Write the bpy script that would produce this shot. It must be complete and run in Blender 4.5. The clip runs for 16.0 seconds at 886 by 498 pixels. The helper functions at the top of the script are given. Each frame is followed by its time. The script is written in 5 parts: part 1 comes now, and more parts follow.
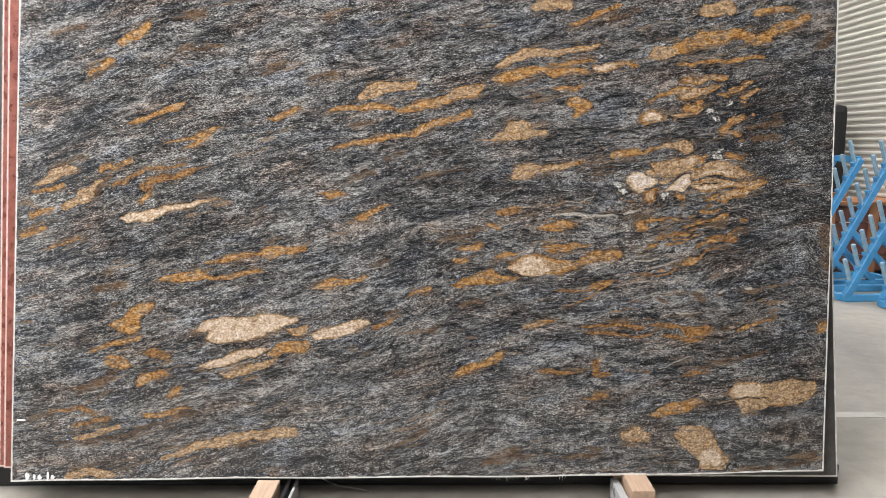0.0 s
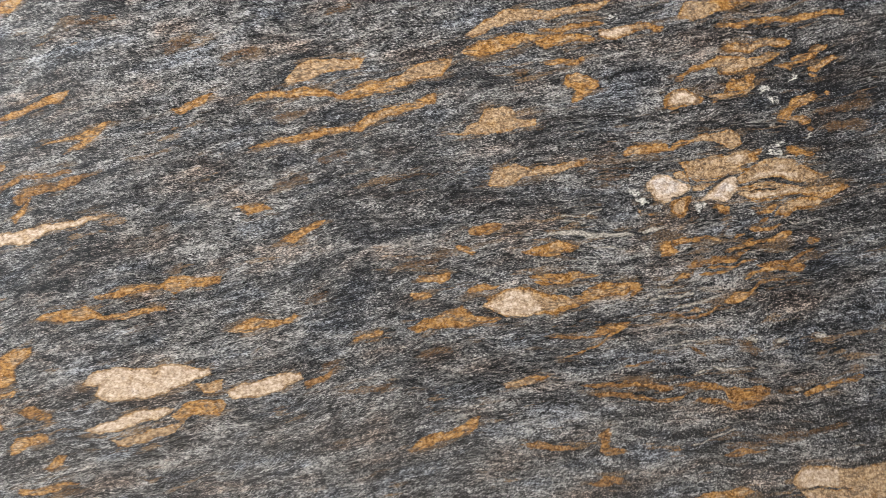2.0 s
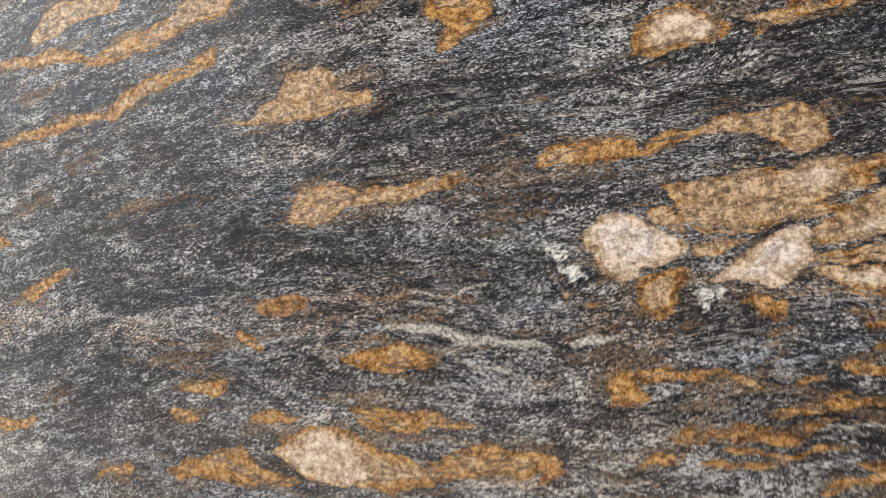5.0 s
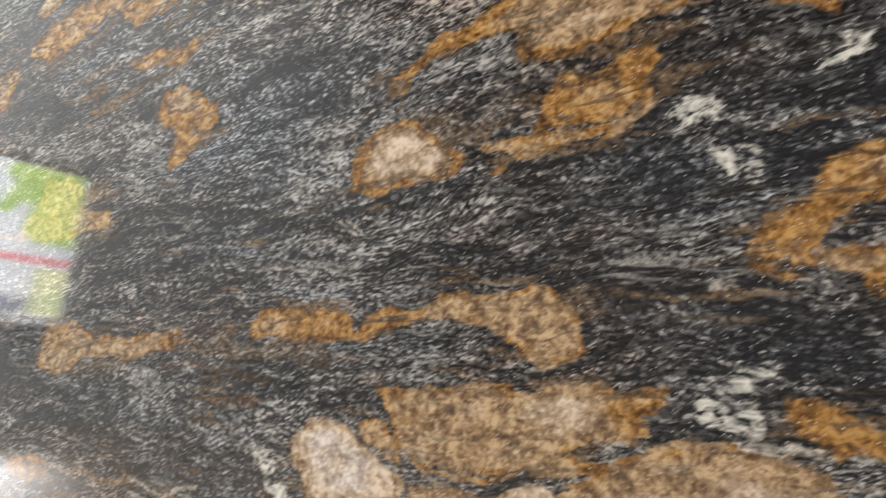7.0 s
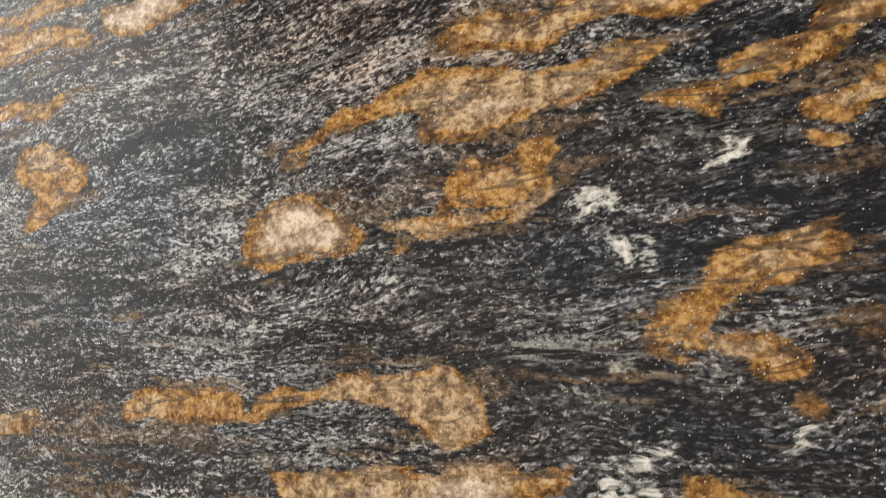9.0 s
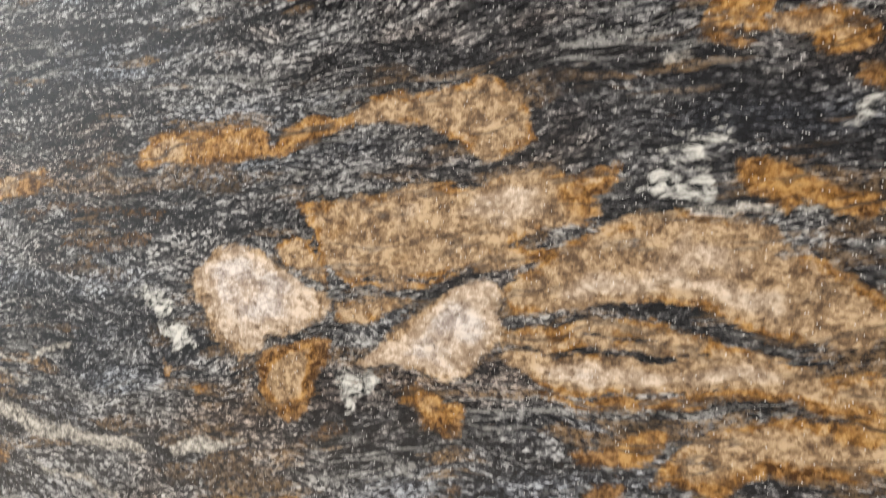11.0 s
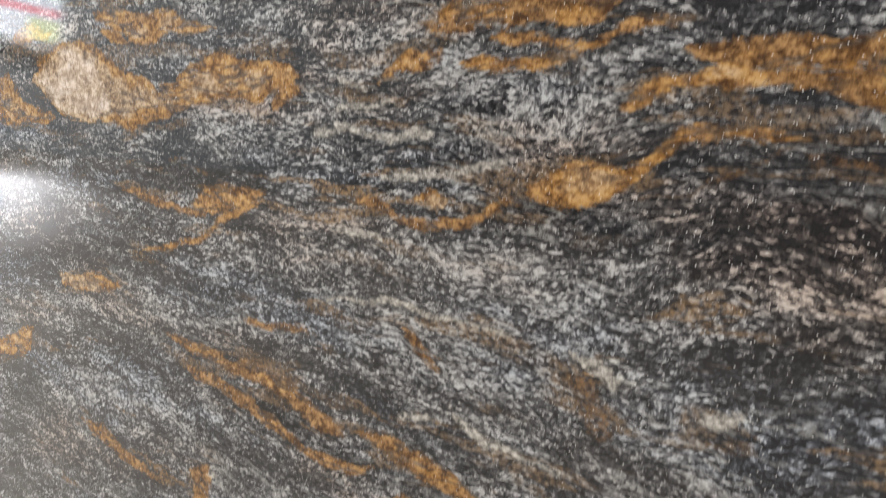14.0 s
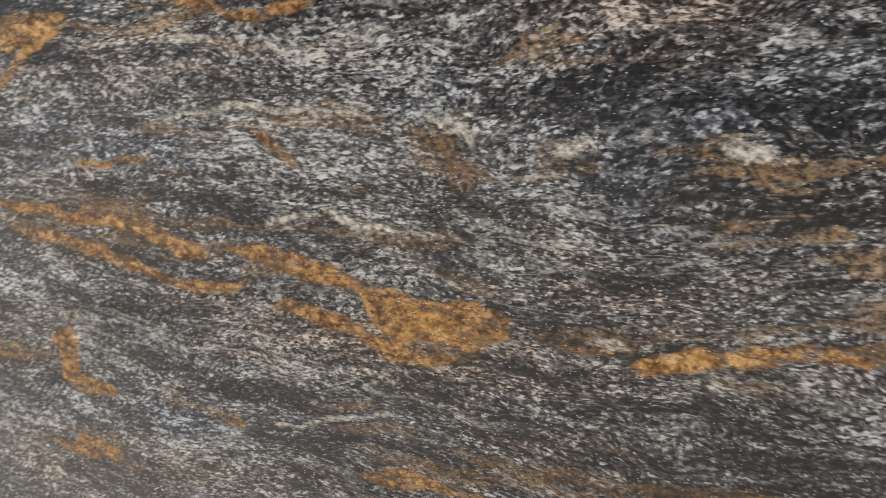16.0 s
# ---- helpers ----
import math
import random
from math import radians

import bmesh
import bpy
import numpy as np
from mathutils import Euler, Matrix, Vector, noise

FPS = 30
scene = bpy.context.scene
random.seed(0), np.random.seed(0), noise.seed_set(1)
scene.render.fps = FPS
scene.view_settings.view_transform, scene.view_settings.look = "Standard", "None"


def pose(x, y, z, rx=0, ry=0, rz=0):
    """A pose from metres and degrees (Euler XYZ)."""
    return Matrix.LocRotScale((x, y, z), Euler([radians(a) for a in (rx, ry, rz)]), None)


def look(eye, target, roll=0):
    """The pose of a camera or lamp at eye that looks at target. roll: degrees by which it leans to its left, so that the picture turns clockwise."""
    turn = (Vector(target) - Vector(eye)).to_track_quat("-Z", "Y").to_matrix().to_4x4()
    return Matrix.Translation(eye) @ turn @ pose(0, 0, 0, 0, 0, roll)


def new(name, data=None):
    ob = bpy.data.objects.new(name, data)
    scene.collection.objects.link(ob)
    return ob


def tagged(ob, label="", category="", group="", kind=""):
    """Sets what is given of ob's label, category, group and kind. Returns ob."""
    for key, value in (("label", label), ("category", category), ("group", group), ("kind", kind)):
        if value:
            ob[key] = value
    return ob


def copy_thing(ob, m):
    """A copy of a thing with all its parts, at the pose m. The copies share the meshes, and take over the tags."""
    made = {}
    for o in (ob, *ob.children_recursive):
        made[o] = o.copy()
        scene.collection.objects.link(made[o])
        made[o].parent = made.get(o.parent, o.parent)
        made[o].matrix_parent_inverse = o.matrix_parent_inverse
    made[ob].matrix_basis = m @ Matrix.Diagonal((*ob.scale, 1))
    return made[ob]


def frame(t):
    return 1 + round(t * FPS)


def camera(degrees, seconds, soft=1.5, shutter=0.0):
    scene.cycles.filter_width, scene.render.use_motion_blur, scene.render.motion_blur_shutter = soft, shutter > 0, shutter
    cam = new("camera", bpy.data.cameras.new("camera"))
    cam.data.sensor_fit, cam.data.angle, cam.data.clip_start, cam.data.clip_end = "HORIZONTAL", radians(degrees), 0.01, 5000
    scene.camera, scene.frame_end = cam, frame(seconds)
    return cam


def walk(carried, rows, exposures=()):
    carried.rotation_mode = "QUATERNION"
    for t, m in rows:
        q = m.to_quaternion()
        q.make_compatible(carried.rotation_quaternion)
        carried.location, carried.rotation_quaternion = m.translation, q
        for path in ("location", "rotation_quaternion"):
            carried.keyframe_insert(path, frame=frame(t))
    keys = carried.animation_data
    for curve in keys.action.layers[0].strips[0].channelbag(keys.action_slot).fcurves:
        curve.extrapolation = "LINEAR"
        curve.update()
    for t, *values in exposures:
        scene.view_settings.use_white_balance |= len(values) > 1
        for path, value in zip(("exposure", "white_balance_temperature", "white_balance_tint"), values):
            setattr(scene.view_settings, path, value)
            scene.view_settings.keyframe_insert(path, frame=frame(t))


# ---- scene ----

LENS = 61.9
cam = camera(LENS, 16.0, soft=0.8, shutter=0.5)
# seconds, place in metres, turn in degrees
PATH = [
    (0.0, 1.6425, -2.6704, 1.3872, 81.720, 0.011, -0.173),
    (0.5, 1.7065, -2.5342, 1.3900, 81.551, 0.133, 0.293),
    (1.0, 1.7564, -2.3629, 1.3916, 81.454, 0.308, 1.299),
    (1.5, 1.8216, -2.1521, 1.3870, 81.690, 0.607, 2.745),
    (2.0, 1.9488, -1.9452, 1.3664, 81.868, 0.832, 4.497),
    (2.5, 2.0963, -1.7347, 1.3590, 82.037, 1.000, 6.621),
    (3.0, 2.1964, -1.4999, 1.3401, 82.035, 0.986, 9.571),
    (3.5, 2.3050, -1.2779, 1.3381, 82.340, 0.902, 12.718),
    (3.7, 2.3563, -1.1975, 1.3380, 82.206, 0.603, 14.367),
    (5.8, 2.6938, -0.4569, 1.4052, 81.434, 1.049, 35.303),
    (6.0, 2.7227, -0.4026, 1.4172, 81.614, 0.790, 37.473),
    (6.5, 2.7782, -0.2957, 1.4440, 82.817, 0.824, 38.692),
    (7.0, 2.8054, -0.2561, 1.4652, 84.360, 0.466, 36.185),
    (7.5, 2.8277, -0.2451, 1.4866, 86.383, 0.085, 31.850),
    (8.0, 2.8233, -0.2544, 1.5024, 87.633, 0.200, 28.041),
    (8.2, 2.8154, -0.2570, 1.5101, 88.090, 0.177, 27.417),
    (10.3, 2.7327, -0.2838, 1.4129, 83.896, -1.129, 22.156),
    (10.5, 2.7323, -0.2827, 1.3962, 83.330, -1.149, 22.294),
    (11.0, 2.7366, -0.2831, 1.3486, 82.016, -1.518, 23.090),
    (11.5, 2.7467, -0.2887, 1.2983, 80.244, -1.869, 24.571),
    (12.0, 2.7617, -0.2952, 1.2509, 78.610, -2.410, 26.051),
    (12.5, 2.7741, -0.2956, 1.2022, 76.477, -3.071, 29.012),
    (13.0, 2.7837, -0.2936, 1.1569, 73.634, -3.600, 33.611),
    (13.5, 2.7917, -0.2945, 1.1081, 71.224, -3.613, 36.477),
    (14.0, 2.7945, -0.3035, 1.0623, 68.583, -2.829, 37.163),
    (14.5, 2.7953, -0.3135, 1.0308, 65.327, -1.699, 35.561),
    (15.0, 2.7998, -0.3195, 1.0077, 62.218, -0.853, 32.570),
    (15.5, 2.7998, -0.3277, 0.9961, 59.534, -0.237, 28.207),
    (16.0, 2.7968, -0.3397, 1.0102, 58.438, 0.281, 21.464),
]
walk(cam, [(t, pose(x, y, z, rx, ry, rz)) for t, x, y, z, rx, ry, rz in PATH], [(0, 3.98, 6350, 10), (3.5, 4.18, 6450, 10), (6.4, 3.78, 6550, 10), (7.2, 3.72, 6850, 10), (8.2, 3.84, 6950, 10), (11.0, 4.08, 6650, 10), (12.2, 3.98, 6500, 10), (13.2, 3.96, 6400, 10), (16, 4.02, 6500, 10)])

# ---- light: sun and sky by one side window, plus added fill lamps ----
SUN_UP, SUN_FROM = radians(40), radians(-114)
world = bpy.data.worlds.new("sky")
scene.world = world
world.use_nodes = True
wt = world.node_tree
sky = wt.nodes.new("ShaderNodeTexSky")
sky.sky_type, sky.sun_disc, sky.sun_elevation, sky.sun_rotation = "NISHITA", False, SUN_UP, SUN_FROM
wt.links.new(sky.outputs[0], wt.nodes["Background"].inputs[0])
wt.nodes["Background"].inputs[1].default_value = 0.12

sun = new("sun", bpy.data.lights.new("sun", "SUN"))
sun.data.energy, sun.data.angle, sun.data.color = 2.2, radians(18), (0.90, 0.92, 1.0)
sun.matrix_world = look((-30, -15.8, 27.5), (0, -2.6, 0))


# unseen area lamps below the roof, added to brighten slab, floor and cladding
def fill_lamp(x, y, z, sx, sy, watts):
    lamp = new("overhead_fill", bpy.data.lights.new("overhead_fill", "AREA"))
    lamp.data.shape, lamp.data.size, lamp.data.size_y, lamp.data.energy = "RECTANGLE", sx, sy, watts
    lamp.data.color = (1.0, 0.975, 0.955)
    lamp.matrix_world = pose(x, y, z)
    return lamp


ROOF = 6.2
fill_lamp(-1.6, -3.0, ROOF - 0.02, 1.0, 6.0, 54)
fill_lamp(1.2, -1.0, ROOF - 0.02, 2.4, 1.0, 20)
fill_lamp(5.6, 4.5, ROOF - 0.02, 1.2, 4.0, 20)


# ---- materials ----
class Nodes:
    """Short hand for a node material."""

    def __init__(self, name, rough=0.5, metal=0.0):
        self.m = bpy.data.materials.new(name)
        self.m.use_nodes = True
        self.t = self.m.node_tree
        self.b = self.t.nodes["Principled BSDF"]
        self.b.inputs["Roughness"].default_value = rough
        self.b.inputs["Metallic"].default_value = metal

    def put(self, socket, value):
        if isinstance(value, bpy.types.NodeSocket):
            self.t.links.new(value, socket)
        else:
            socket.default_value = value

    def node(self, kind, ins=None, operation=None, use_clamp=False, data_type=None, blend_type=None, interpolation_type=None, attribute_name=None):
        n = self.t.nodes.new(kind)
        if data_type:
            n.data_type = data_type
        if operation:
            n.operation = operation
        if use_clamp:
            n.use_clamp = True
        if blend_type:
            n.blend_type = blend_type
        if interpolation_type:
            n.interpolation_type = interpolation_type
        if attribute_name:
            n.attribute_name = attribute_name
        for k, v in (ins or {}).items():
            self.put(n.inputs[k], v)
        return n

    def coord(self, scale=(1, 1, 1), base=None):
        base = base or self.node("ShaderNodeTexCoord").outputs["Object"]
        return self.node("ShaderNodeMapping", {"Vector": base, "Scale": scale}).outputs[0]

    def noise(self, vec, scale=1.0, detail=4.0, rough=0.6, warp=0.0):
        return self.node("ShaderNodeTexNoise", {"Vector": vec, "Scale": scale, "Detail": detail, "Roughness": rough, "Distortion": warp}).outputs[0]

    def math(self, op, a, b=0.0, c=0.0, clamp=False):
        n = self.node("ShaderNodeMath", operation=op, use_clamp=clamp)
        for i, v in enumerate((a, b, c)):
            self.put(n.inputs[i], v)
        return n.outputs[0]

    def step(self, v, lo, hi, a=0.0, b=1.0):
        return self.node("ShaderNodeMapRange", {"Value": v, "From Min": lo, "From Max": hi, "To Min": a, "To Max": b}, interpolation_type="SMOOTHSTEP").outputs[0]

    def mix(self, f, a, b, blend="MIX"):
        n = self.node("ShaderNodeMix", data_type="RGBA", blend_type=blend)
        self.put(n.inputs[0], f)
        for i, v in ((6, a), (7, b)):
            self.put(n.inputs[i], (*v, 1) if isinstance(v, tuple) else v)
        return n.outputs[2]

    def ramp(self, f, *stops):
        n = self.node("ShaderNodeValToRGB", {"Fac": f})
        e = n.color_ramp.elements
        while len(e) < len(stops):
            e.new(0.5)
        for el, (p, c) in zip(e, stops):
            el.position, el.color = p, (*c, 1)
        return n.outputs[0]

    def attr(self, name, out="Fac"):
        return self.node("ShaderNodeAttribute", attribute_name=name).outputs[out]

    def bump(self, h, strength=0.2, dist=0.001):
        self.put(self.b.inputs["Normal"], self.node("ShaderNodeBump", {"Height": h, "Strength": strength, "Distance": dist}).outputs[0])

    def done(self, colour, rough=None):
        self.put(self.b.inputs["Base Color"], (*colour, 1) if isinstance(colour, tuple) else colour)
        if rough is not None:
            self.put(self.b.inputs["Roughness"], rough)
        return self.m


def schist():
    """Polished dark schist with ochre and cream lenses, laid out by the face's mineral fields."""
    n = Nodes("polished_schist", 0.1)
    place = n.node("ShaderNodeTexCoord").outputs["Object"]
    sd, tint, tone, mica, wid = n.attr("sd"), n.attr("tint"), n.attr("tone"), n.attr("mica"), n.attr("wid")
    # the foliation is crumpled at two sizes
    raw = n.attr("flow", "Vector")

    def crumple(vec, scale, amount):
        c = n.node("ShaderNodeTexNoise", {"Vector": n.coord(scale, vec), "Scale": 1.0, "Detail": 2.0}).outputs["Color"]
        c = n.node("ShaderNodeVectorMath", {0: c, 1: (0.5, 0.5, 0.5)}, operation="SUBTRACT").outputs[0]
        c = n.node("ShaderNodeVectorMath", {0: c, 1: amount}, operation="MULTIPLY").outputs[0]
        return n.node("ShaderNodeVectorMath", {0: vec, 1: c}, operation="ADD").outputs[0]

    flow = crumple(crumple(raw, (5, 9, 1), (0.05, 0.045, 0)), (20, 34, 1), (0.012, 0.012, 0))
    # clots, streaks and grains
    broad = n.noise(n.coord((4, 15, 1), flow), 1, 3, 0.55)
    clot = n.noise(n.coord((26, 58, 1), flow), 1, 5, 0.68)
    streak = n.noise(n.coord((62, 190, 1), flow), 1, 4, 0.7)
    tilted = n.node("ShaderNodeMapping", {"Vector": place, "Rotation": (0, radians(-12), 0)}).outputs[0]
    grain = n.noise(n.coord((170, 170, 235), tilted), 1, 4, 0.76)
    salt = n.noise(n.coord((480, 480, 580), tilted), 1, 3, 0.85)
    # platy mineral grains, each of its own shade
    def grains(vec, amount):
        cell = n.node("ShaderNodeTexVoronoi", {"Vector": vec, "Scale": 1.0}).outputs["Color"]
        return n.math("MULTIPLY", n.math("ADD", n.node("ShaderNodeSeparateColor", {"Color": cell}).outputs[0], -0.5), amount)

    g = n.math("MULTIPLY", grain, 0.54)
    g = n.math("ADD", g, n.math("ADD", grains(n.coord((260, 560, 1), crumple(flow, (160, 260, 1), (0.003, 0.002, 0))), 0.235), grains(n.coord((330, 620, 7), crumple(flow, (160, 260, 5), (0.003, 0.002, 0))), 0.14)))
    g = n.math("MULTIPLY_ADD", salt, 0.26, g)
    g = n.math("MULTIPLY_ADD", streak, 0.16, g)
    g = n.math("MULTIPLY_ADD", clot, 0.37, g)
    g = n.math("MULTIPLY_ADD", broad, 0.30, g)
    band = n.noise(n.coord((9, 36, 6), flow), 1, 3, 0.6)
    g = n.math("MULTIPLY_ADD", n.math("ADD", band, -0.5), 0.26, g)
    g = n.math("MULTIPLY_ADD", tone, 0.026, g)
    worm = n.noise(n.coord((33, 172, 3), flow), 1, 6, 0.72, 0.25)
    worm = n.step(n.math("MULTIPLY_ADD", clot, 0.30, n.math("MULTIPLY_ADD", salt, 0.25, worm)), 0.81, 0.89, 0, 0.034)
    pit = n.noise(n.coord((35, 176, 9), flow), 1, 6, 0.72, 0.25)
    worm = n.math("ADD", worm, n.step(n.math("MULTIPLY_ADD", clot, 0.30, n.math("MULTIPLY_ADD", salt, 0.25, pit)), 0.745, 0.68, 0, -0.040))
    rock = n.ramp(n.step(n.math("ADD", g, worm), 0.684, 1.030),
                  (0.0, (0.013, 0.0125, 0.014)), (0.25, (0.040, 0.0388, 0.041)), (0.48, (0.076, 0.0745, 0.077)),
                  (0.72, (0.165, 0.160, 0.158)), (1.0, (0.43, 0.42, 0.407)))
    flake = n.node("ShaderNodeTexVoronoi", {"Vector": n.coord((210, 430, 3), crumple(flow, (90, 150, 3), (0.006, 0.004, 0))), "Scale": 1.0})
    black = n.math("MULTIPLY", n.math("GREATER_THAN", n.math("MULTIPLY_ADD", n.node("ShaderNodeSeparateColor", {"Color": flake.outputs["Color"]}).outputs[1], 0.5, n.math("MULTIPLY", clot, -1.0)), -0.055), n.step(flake.outputs["Distance"], 0.5, 0.36))
    rock = n.mix(n.math("MULTIPLY", black, 0.8), rock, (0.008, 0.0078, 0.0085))
    hue = n.noise(n.coord((3.4, 11, 1), flow), 1, 4, 0.6)
    rock = n.mix(n.step(hue, 0.5, 0.68, 0, 0.8), rock, n.mix(1.0, rock, (1.20, 0.97, 0.82), "MULTIPLY"))
    rock = n.mix(n.step(hue, 0.5, 0.32, 0, 0.8), rock, n.mix(1.0, rock, (0.88, 0.98, 1.14), "MULTIPLY"))
    # silver threads and black seams wander along the foliation
    for scale, width, colour, strength, mask in (((7, 46, 1), 0.022, (0.42, 0.41, 0.385), 0.46, (0.46, 0.62)), ((12, 90, 5), 0.028, (0.36, 0.355, 0.34), 0.28, (0.42, 0.6)),
                                                 ((5, 40, 9), 0.034, (0.008, 0.008, 0.009), 0.8, (0.64, 0.46)), ((9, 75, 13), 0.034, (0.010, 0.010, 0.011), 0.75, (0.62, 0.44))):
        line = n.math("ABSOLUTE", n.math("ADD", n.noise(n.coord(scale, flow), 1, 2, 0.5), -0.5))
        line = n.math("MULTIPLY", n.step(line, width, width * 0.2), n.step(grain, 0.40, 0.56, 0.05, 1.0))
        line = n.math("MULTIPLY", line, n.math("MULTIPLY", n.step(n.noise(n.coord((6, 14, 2), flow), 1, 2), *mask), strength))
        rock = n.mix(line, rock, colour)
    # stray rust wisps
    wisp = n.noise(n.coord((7, 44, 4), flow), 1, 4, 0.62)
    wash = n.noise(n.coord((3, 8, 8), flow), 1, 2, 0.5)
    near = n.step(sd, -0.035, 0.002)
    rust = n.math("MULTIPLY", n.step(n.math("MULTIPLY_ADD", near, 0.05, wisp), 0.565, 0.610), n.math("MAXIMUM", n.math("MULTIPLY", near, 0.6), n.step(wash, 0.52, 0.64, 0, 0.8)))
    rock = n.mix(n.math("MULTIPLY", rust, n.step(grain, 0.36, 0.56, 0.1, 0.85)), rock, n.ramp(grain, (0.40, (0.060, 0.034, 0.016)), (0.58, (0.28, 0.178, 0.088))))
    # pale mica knots: ragged white with black holes
    knot = n.noise(n.coord((60, 100, 1), flow), 1, 4, 0.65, 0.3)
    kmask = n.step(n.math("ADD", n.math("MULTIPLY_ADD", knot, 0.06, mica), -0.031), -0.003, 0.004)
    rock = n.mix(kmask, rock, n.ramp(n.noise(n.coord((120, 170, 1), flow), 1, 4, 0.7, 0.5),
                                     (0.41, (0.015, 0.016, 0.016)), (0.47, (0.28, 0.275, 0.255)), (0.60, (0.62, 0.60, 0.555))))
    # ochre and cream lenses with ragged rims
    edge = n.noise(n.coord((13, 68, 1), flow), 1, 5, 0.66)
    fine = n.noise(n.coord((150, 300, 1), flow), 1, 4, 0.68)
    e1 = n.math("MULTIPLY", n.math("ADD", edge, -0.5), n.math("MULTIPLY_ADD", wid, 1.2, 0.0068))
    e2 = n.math("MULTIPLY", n.math("ADD", fine, -0.5), n.math("MULTIPLY_ADD", wid, 0.40, 0.010))
    depth = n.math("ADD", n.math("ADD", sd, 0.0006), n.math("ADD", e1, e2))
    inside = n.step(n.math("MULTIPLY_ADD", n.math("ADD", streak, -0.5), 0.009, depth), -0.0014, 0.0022)
    halo = n.math("MULTIPLY", n.step(depth, -0.008, -0.001), n.step(edge, 0.42, 0.62, 0.0, 0.6))
    rock = n.mix(halo, rock, (0.012, 0.0115, 0.011))
    spread = crumple(place, (40, 40, 40), (0.006, 0.006, 0.006))
    blotch = n.noise(n.coord((52, 52, 66), spread), 1, 4, 0.6)
    cloud = n.noise(n.coord((17, 17, 28), spread), 1, 3, 0.55)
    sugar = n.noise(n.coord((310, 310, 340), place), 1, 3, 0.8)
    middle = n.noise(n.coord((120, 120, 140), spread), 1, 3, 0.65)
    mixv = n.math("MULTIPLY_ADD", sugar, 0.30, n.math("MULTIPLY_ADD", middle, 0.38, n.math("MULTIPLY", blotch, 0.32)))
    mixv = n.math("ADD", mixv, grains(n.coord((300, 300, 340), spread), 0.075))
    mixv = n.math("ADD", mixv, grains(n.coord((130, 130, 150), spread), 0.030))
    # stain: rims and fissures turn orange, hearts stay pale
    stain = n.noise(n.coord((30, 30, 40), spread), 1, 4, 0.6)
    rim = n.math("MULTIPLY", n.step(n.math("MULTIPLY_ADD", n.math("ADD", middle, -0.5), 0.02, depth), 0.011, 0.001), n.step(stain, 0.43, 0.57))
    hue_at = n.math("MULTIPLY_ADD", n.math("ADD", cloud, -0.5), 0.9, n.math("MULTIPLY_ADD", n.math("ADD", stain, -0.5), 0.8, tint))
    hue_at = n.math("ADD", hue_at, n.math("MULTIPLY", rim, n.step(tint, 1.3, 0.9, 0, -0.44)))
    deep = n.ramp(mixv, (0.43, (0.050, 0.021, 0.007)), (0.50, (0.165, 0.084, 0.028)), (0.58, (0.36, 0.205, 0.085)))
    orange = n.ramp(mixv, (0.41, (0.095, 0.043, 0.012)), (0.495, (0.268, 0.129, 0.029)), (0.575, (0.46, 0.262, 0.085)))
    tan = n.ramp(mixv, (0.41, (0.095, 0.060, 0.036)), (0.495, (0.255, 0.166, 0.092)), (0.575, (0.50, 0.357, 0.22)))
    cream = n.ramp(mixv, (0.40, (0.235, 0.165, 0.112)), (0.485, (0.39, 0.292, 0.21)), (0.57, (0.65, 0.53, 0.42)))
    white = n.ramp(mixv, (0.415, (0.27, 0.22, 0.195)), (0.49, (0.45, 0.385, 0.345)), (0.57, (0.70, 0.635, 0.585)))
    lens = n.mix(n.step(hue_at, 0.10, 0.38), deep, orange)
    lens = n.mix(n.step(hue_at, 0.26, 0.58), lens, tan)
    lens = n.mix(n.step(hue_at, 0.72, 1.04), lens, cream)
    lens = n.mix(n.step(hue_at, 1.08, 1.36), lens, white)
    lens = n.mix(n.step(tint, 1.35, 1.5), lens, n.ramp(n.math("MULTIPLY_ADD", grain, 0.6, n.math("MULTIPLY", mixv, 0.4)), (0.42, (0.06, 0.055, 0.05)), (0.50, (0.27, 0.25, 0.22)), (0.58, (0.55, 0.50, 0.44))))
    # brown pits
    lens = n.mix(n.step(n.math("MULTIPLY_ADD", sugar, 0.4, middle), 0.560, 0.510, 0, 0.5), lens, (0.075, 0.045, 0.024))
    # thin threads of rock run through the lenses
    thread = n.math("ABSOLUTE", n.math("ADD", n.noise(n.coord((9, 46, 21), flow), 1, 3, 0.6), -0.5))
    thread = n.math("MULTIPLY", n.step(thread, 0.040, 0.008), n.step(cloud, 0.38, 0.50))
    lens = n.mix(n.math("MULTIPLY", thread, n.step(tint, 0.9, 0.5, 0.15, 0.75)), lens, n.mix(0.5, rock, (0.05, 0.035, 0.022)))
    # weak rust only tints the rock
    weak = n.step(tint, 0.19, 0.04)
    rusty = n.mix(n.step(grain, 0.40, 0.60, 0.05, 0.75), rock, n.mix(1.0, lens, (0.62, 0.60, 0.60), "MULTIPLY"))
    lens = n.mix(weak, lens, rusty)
    colour = n.mix(inside, rock, lens)
    # mica glints, painted into the colour as tiny bright dots
    painted_glint = n.node("ShaderNodeTexVoronoi", {"Vector": n.coord((620, 620, 620), place), "Scale": 1.0})
    gm = n.math("MULTIPLY", n.math("GREATER_THAN", n.node("ShaderNodeSeparateColor", {"Color": painted_glint.outputs["Color"]}).outputs[0], 0.94), n.step(painted_glint.outputs["Distance"], 0.34, 0.20))
    colour = n.mix(n.math("MULTIPLY", gm, 0.7), colour, (0.74, 0.725, 0.69))
    n.bump(grain, 0.02, 0.0005)
    return n.done(colour, n.step(clot, 0.3, 0.7, 0.028, 0.055))


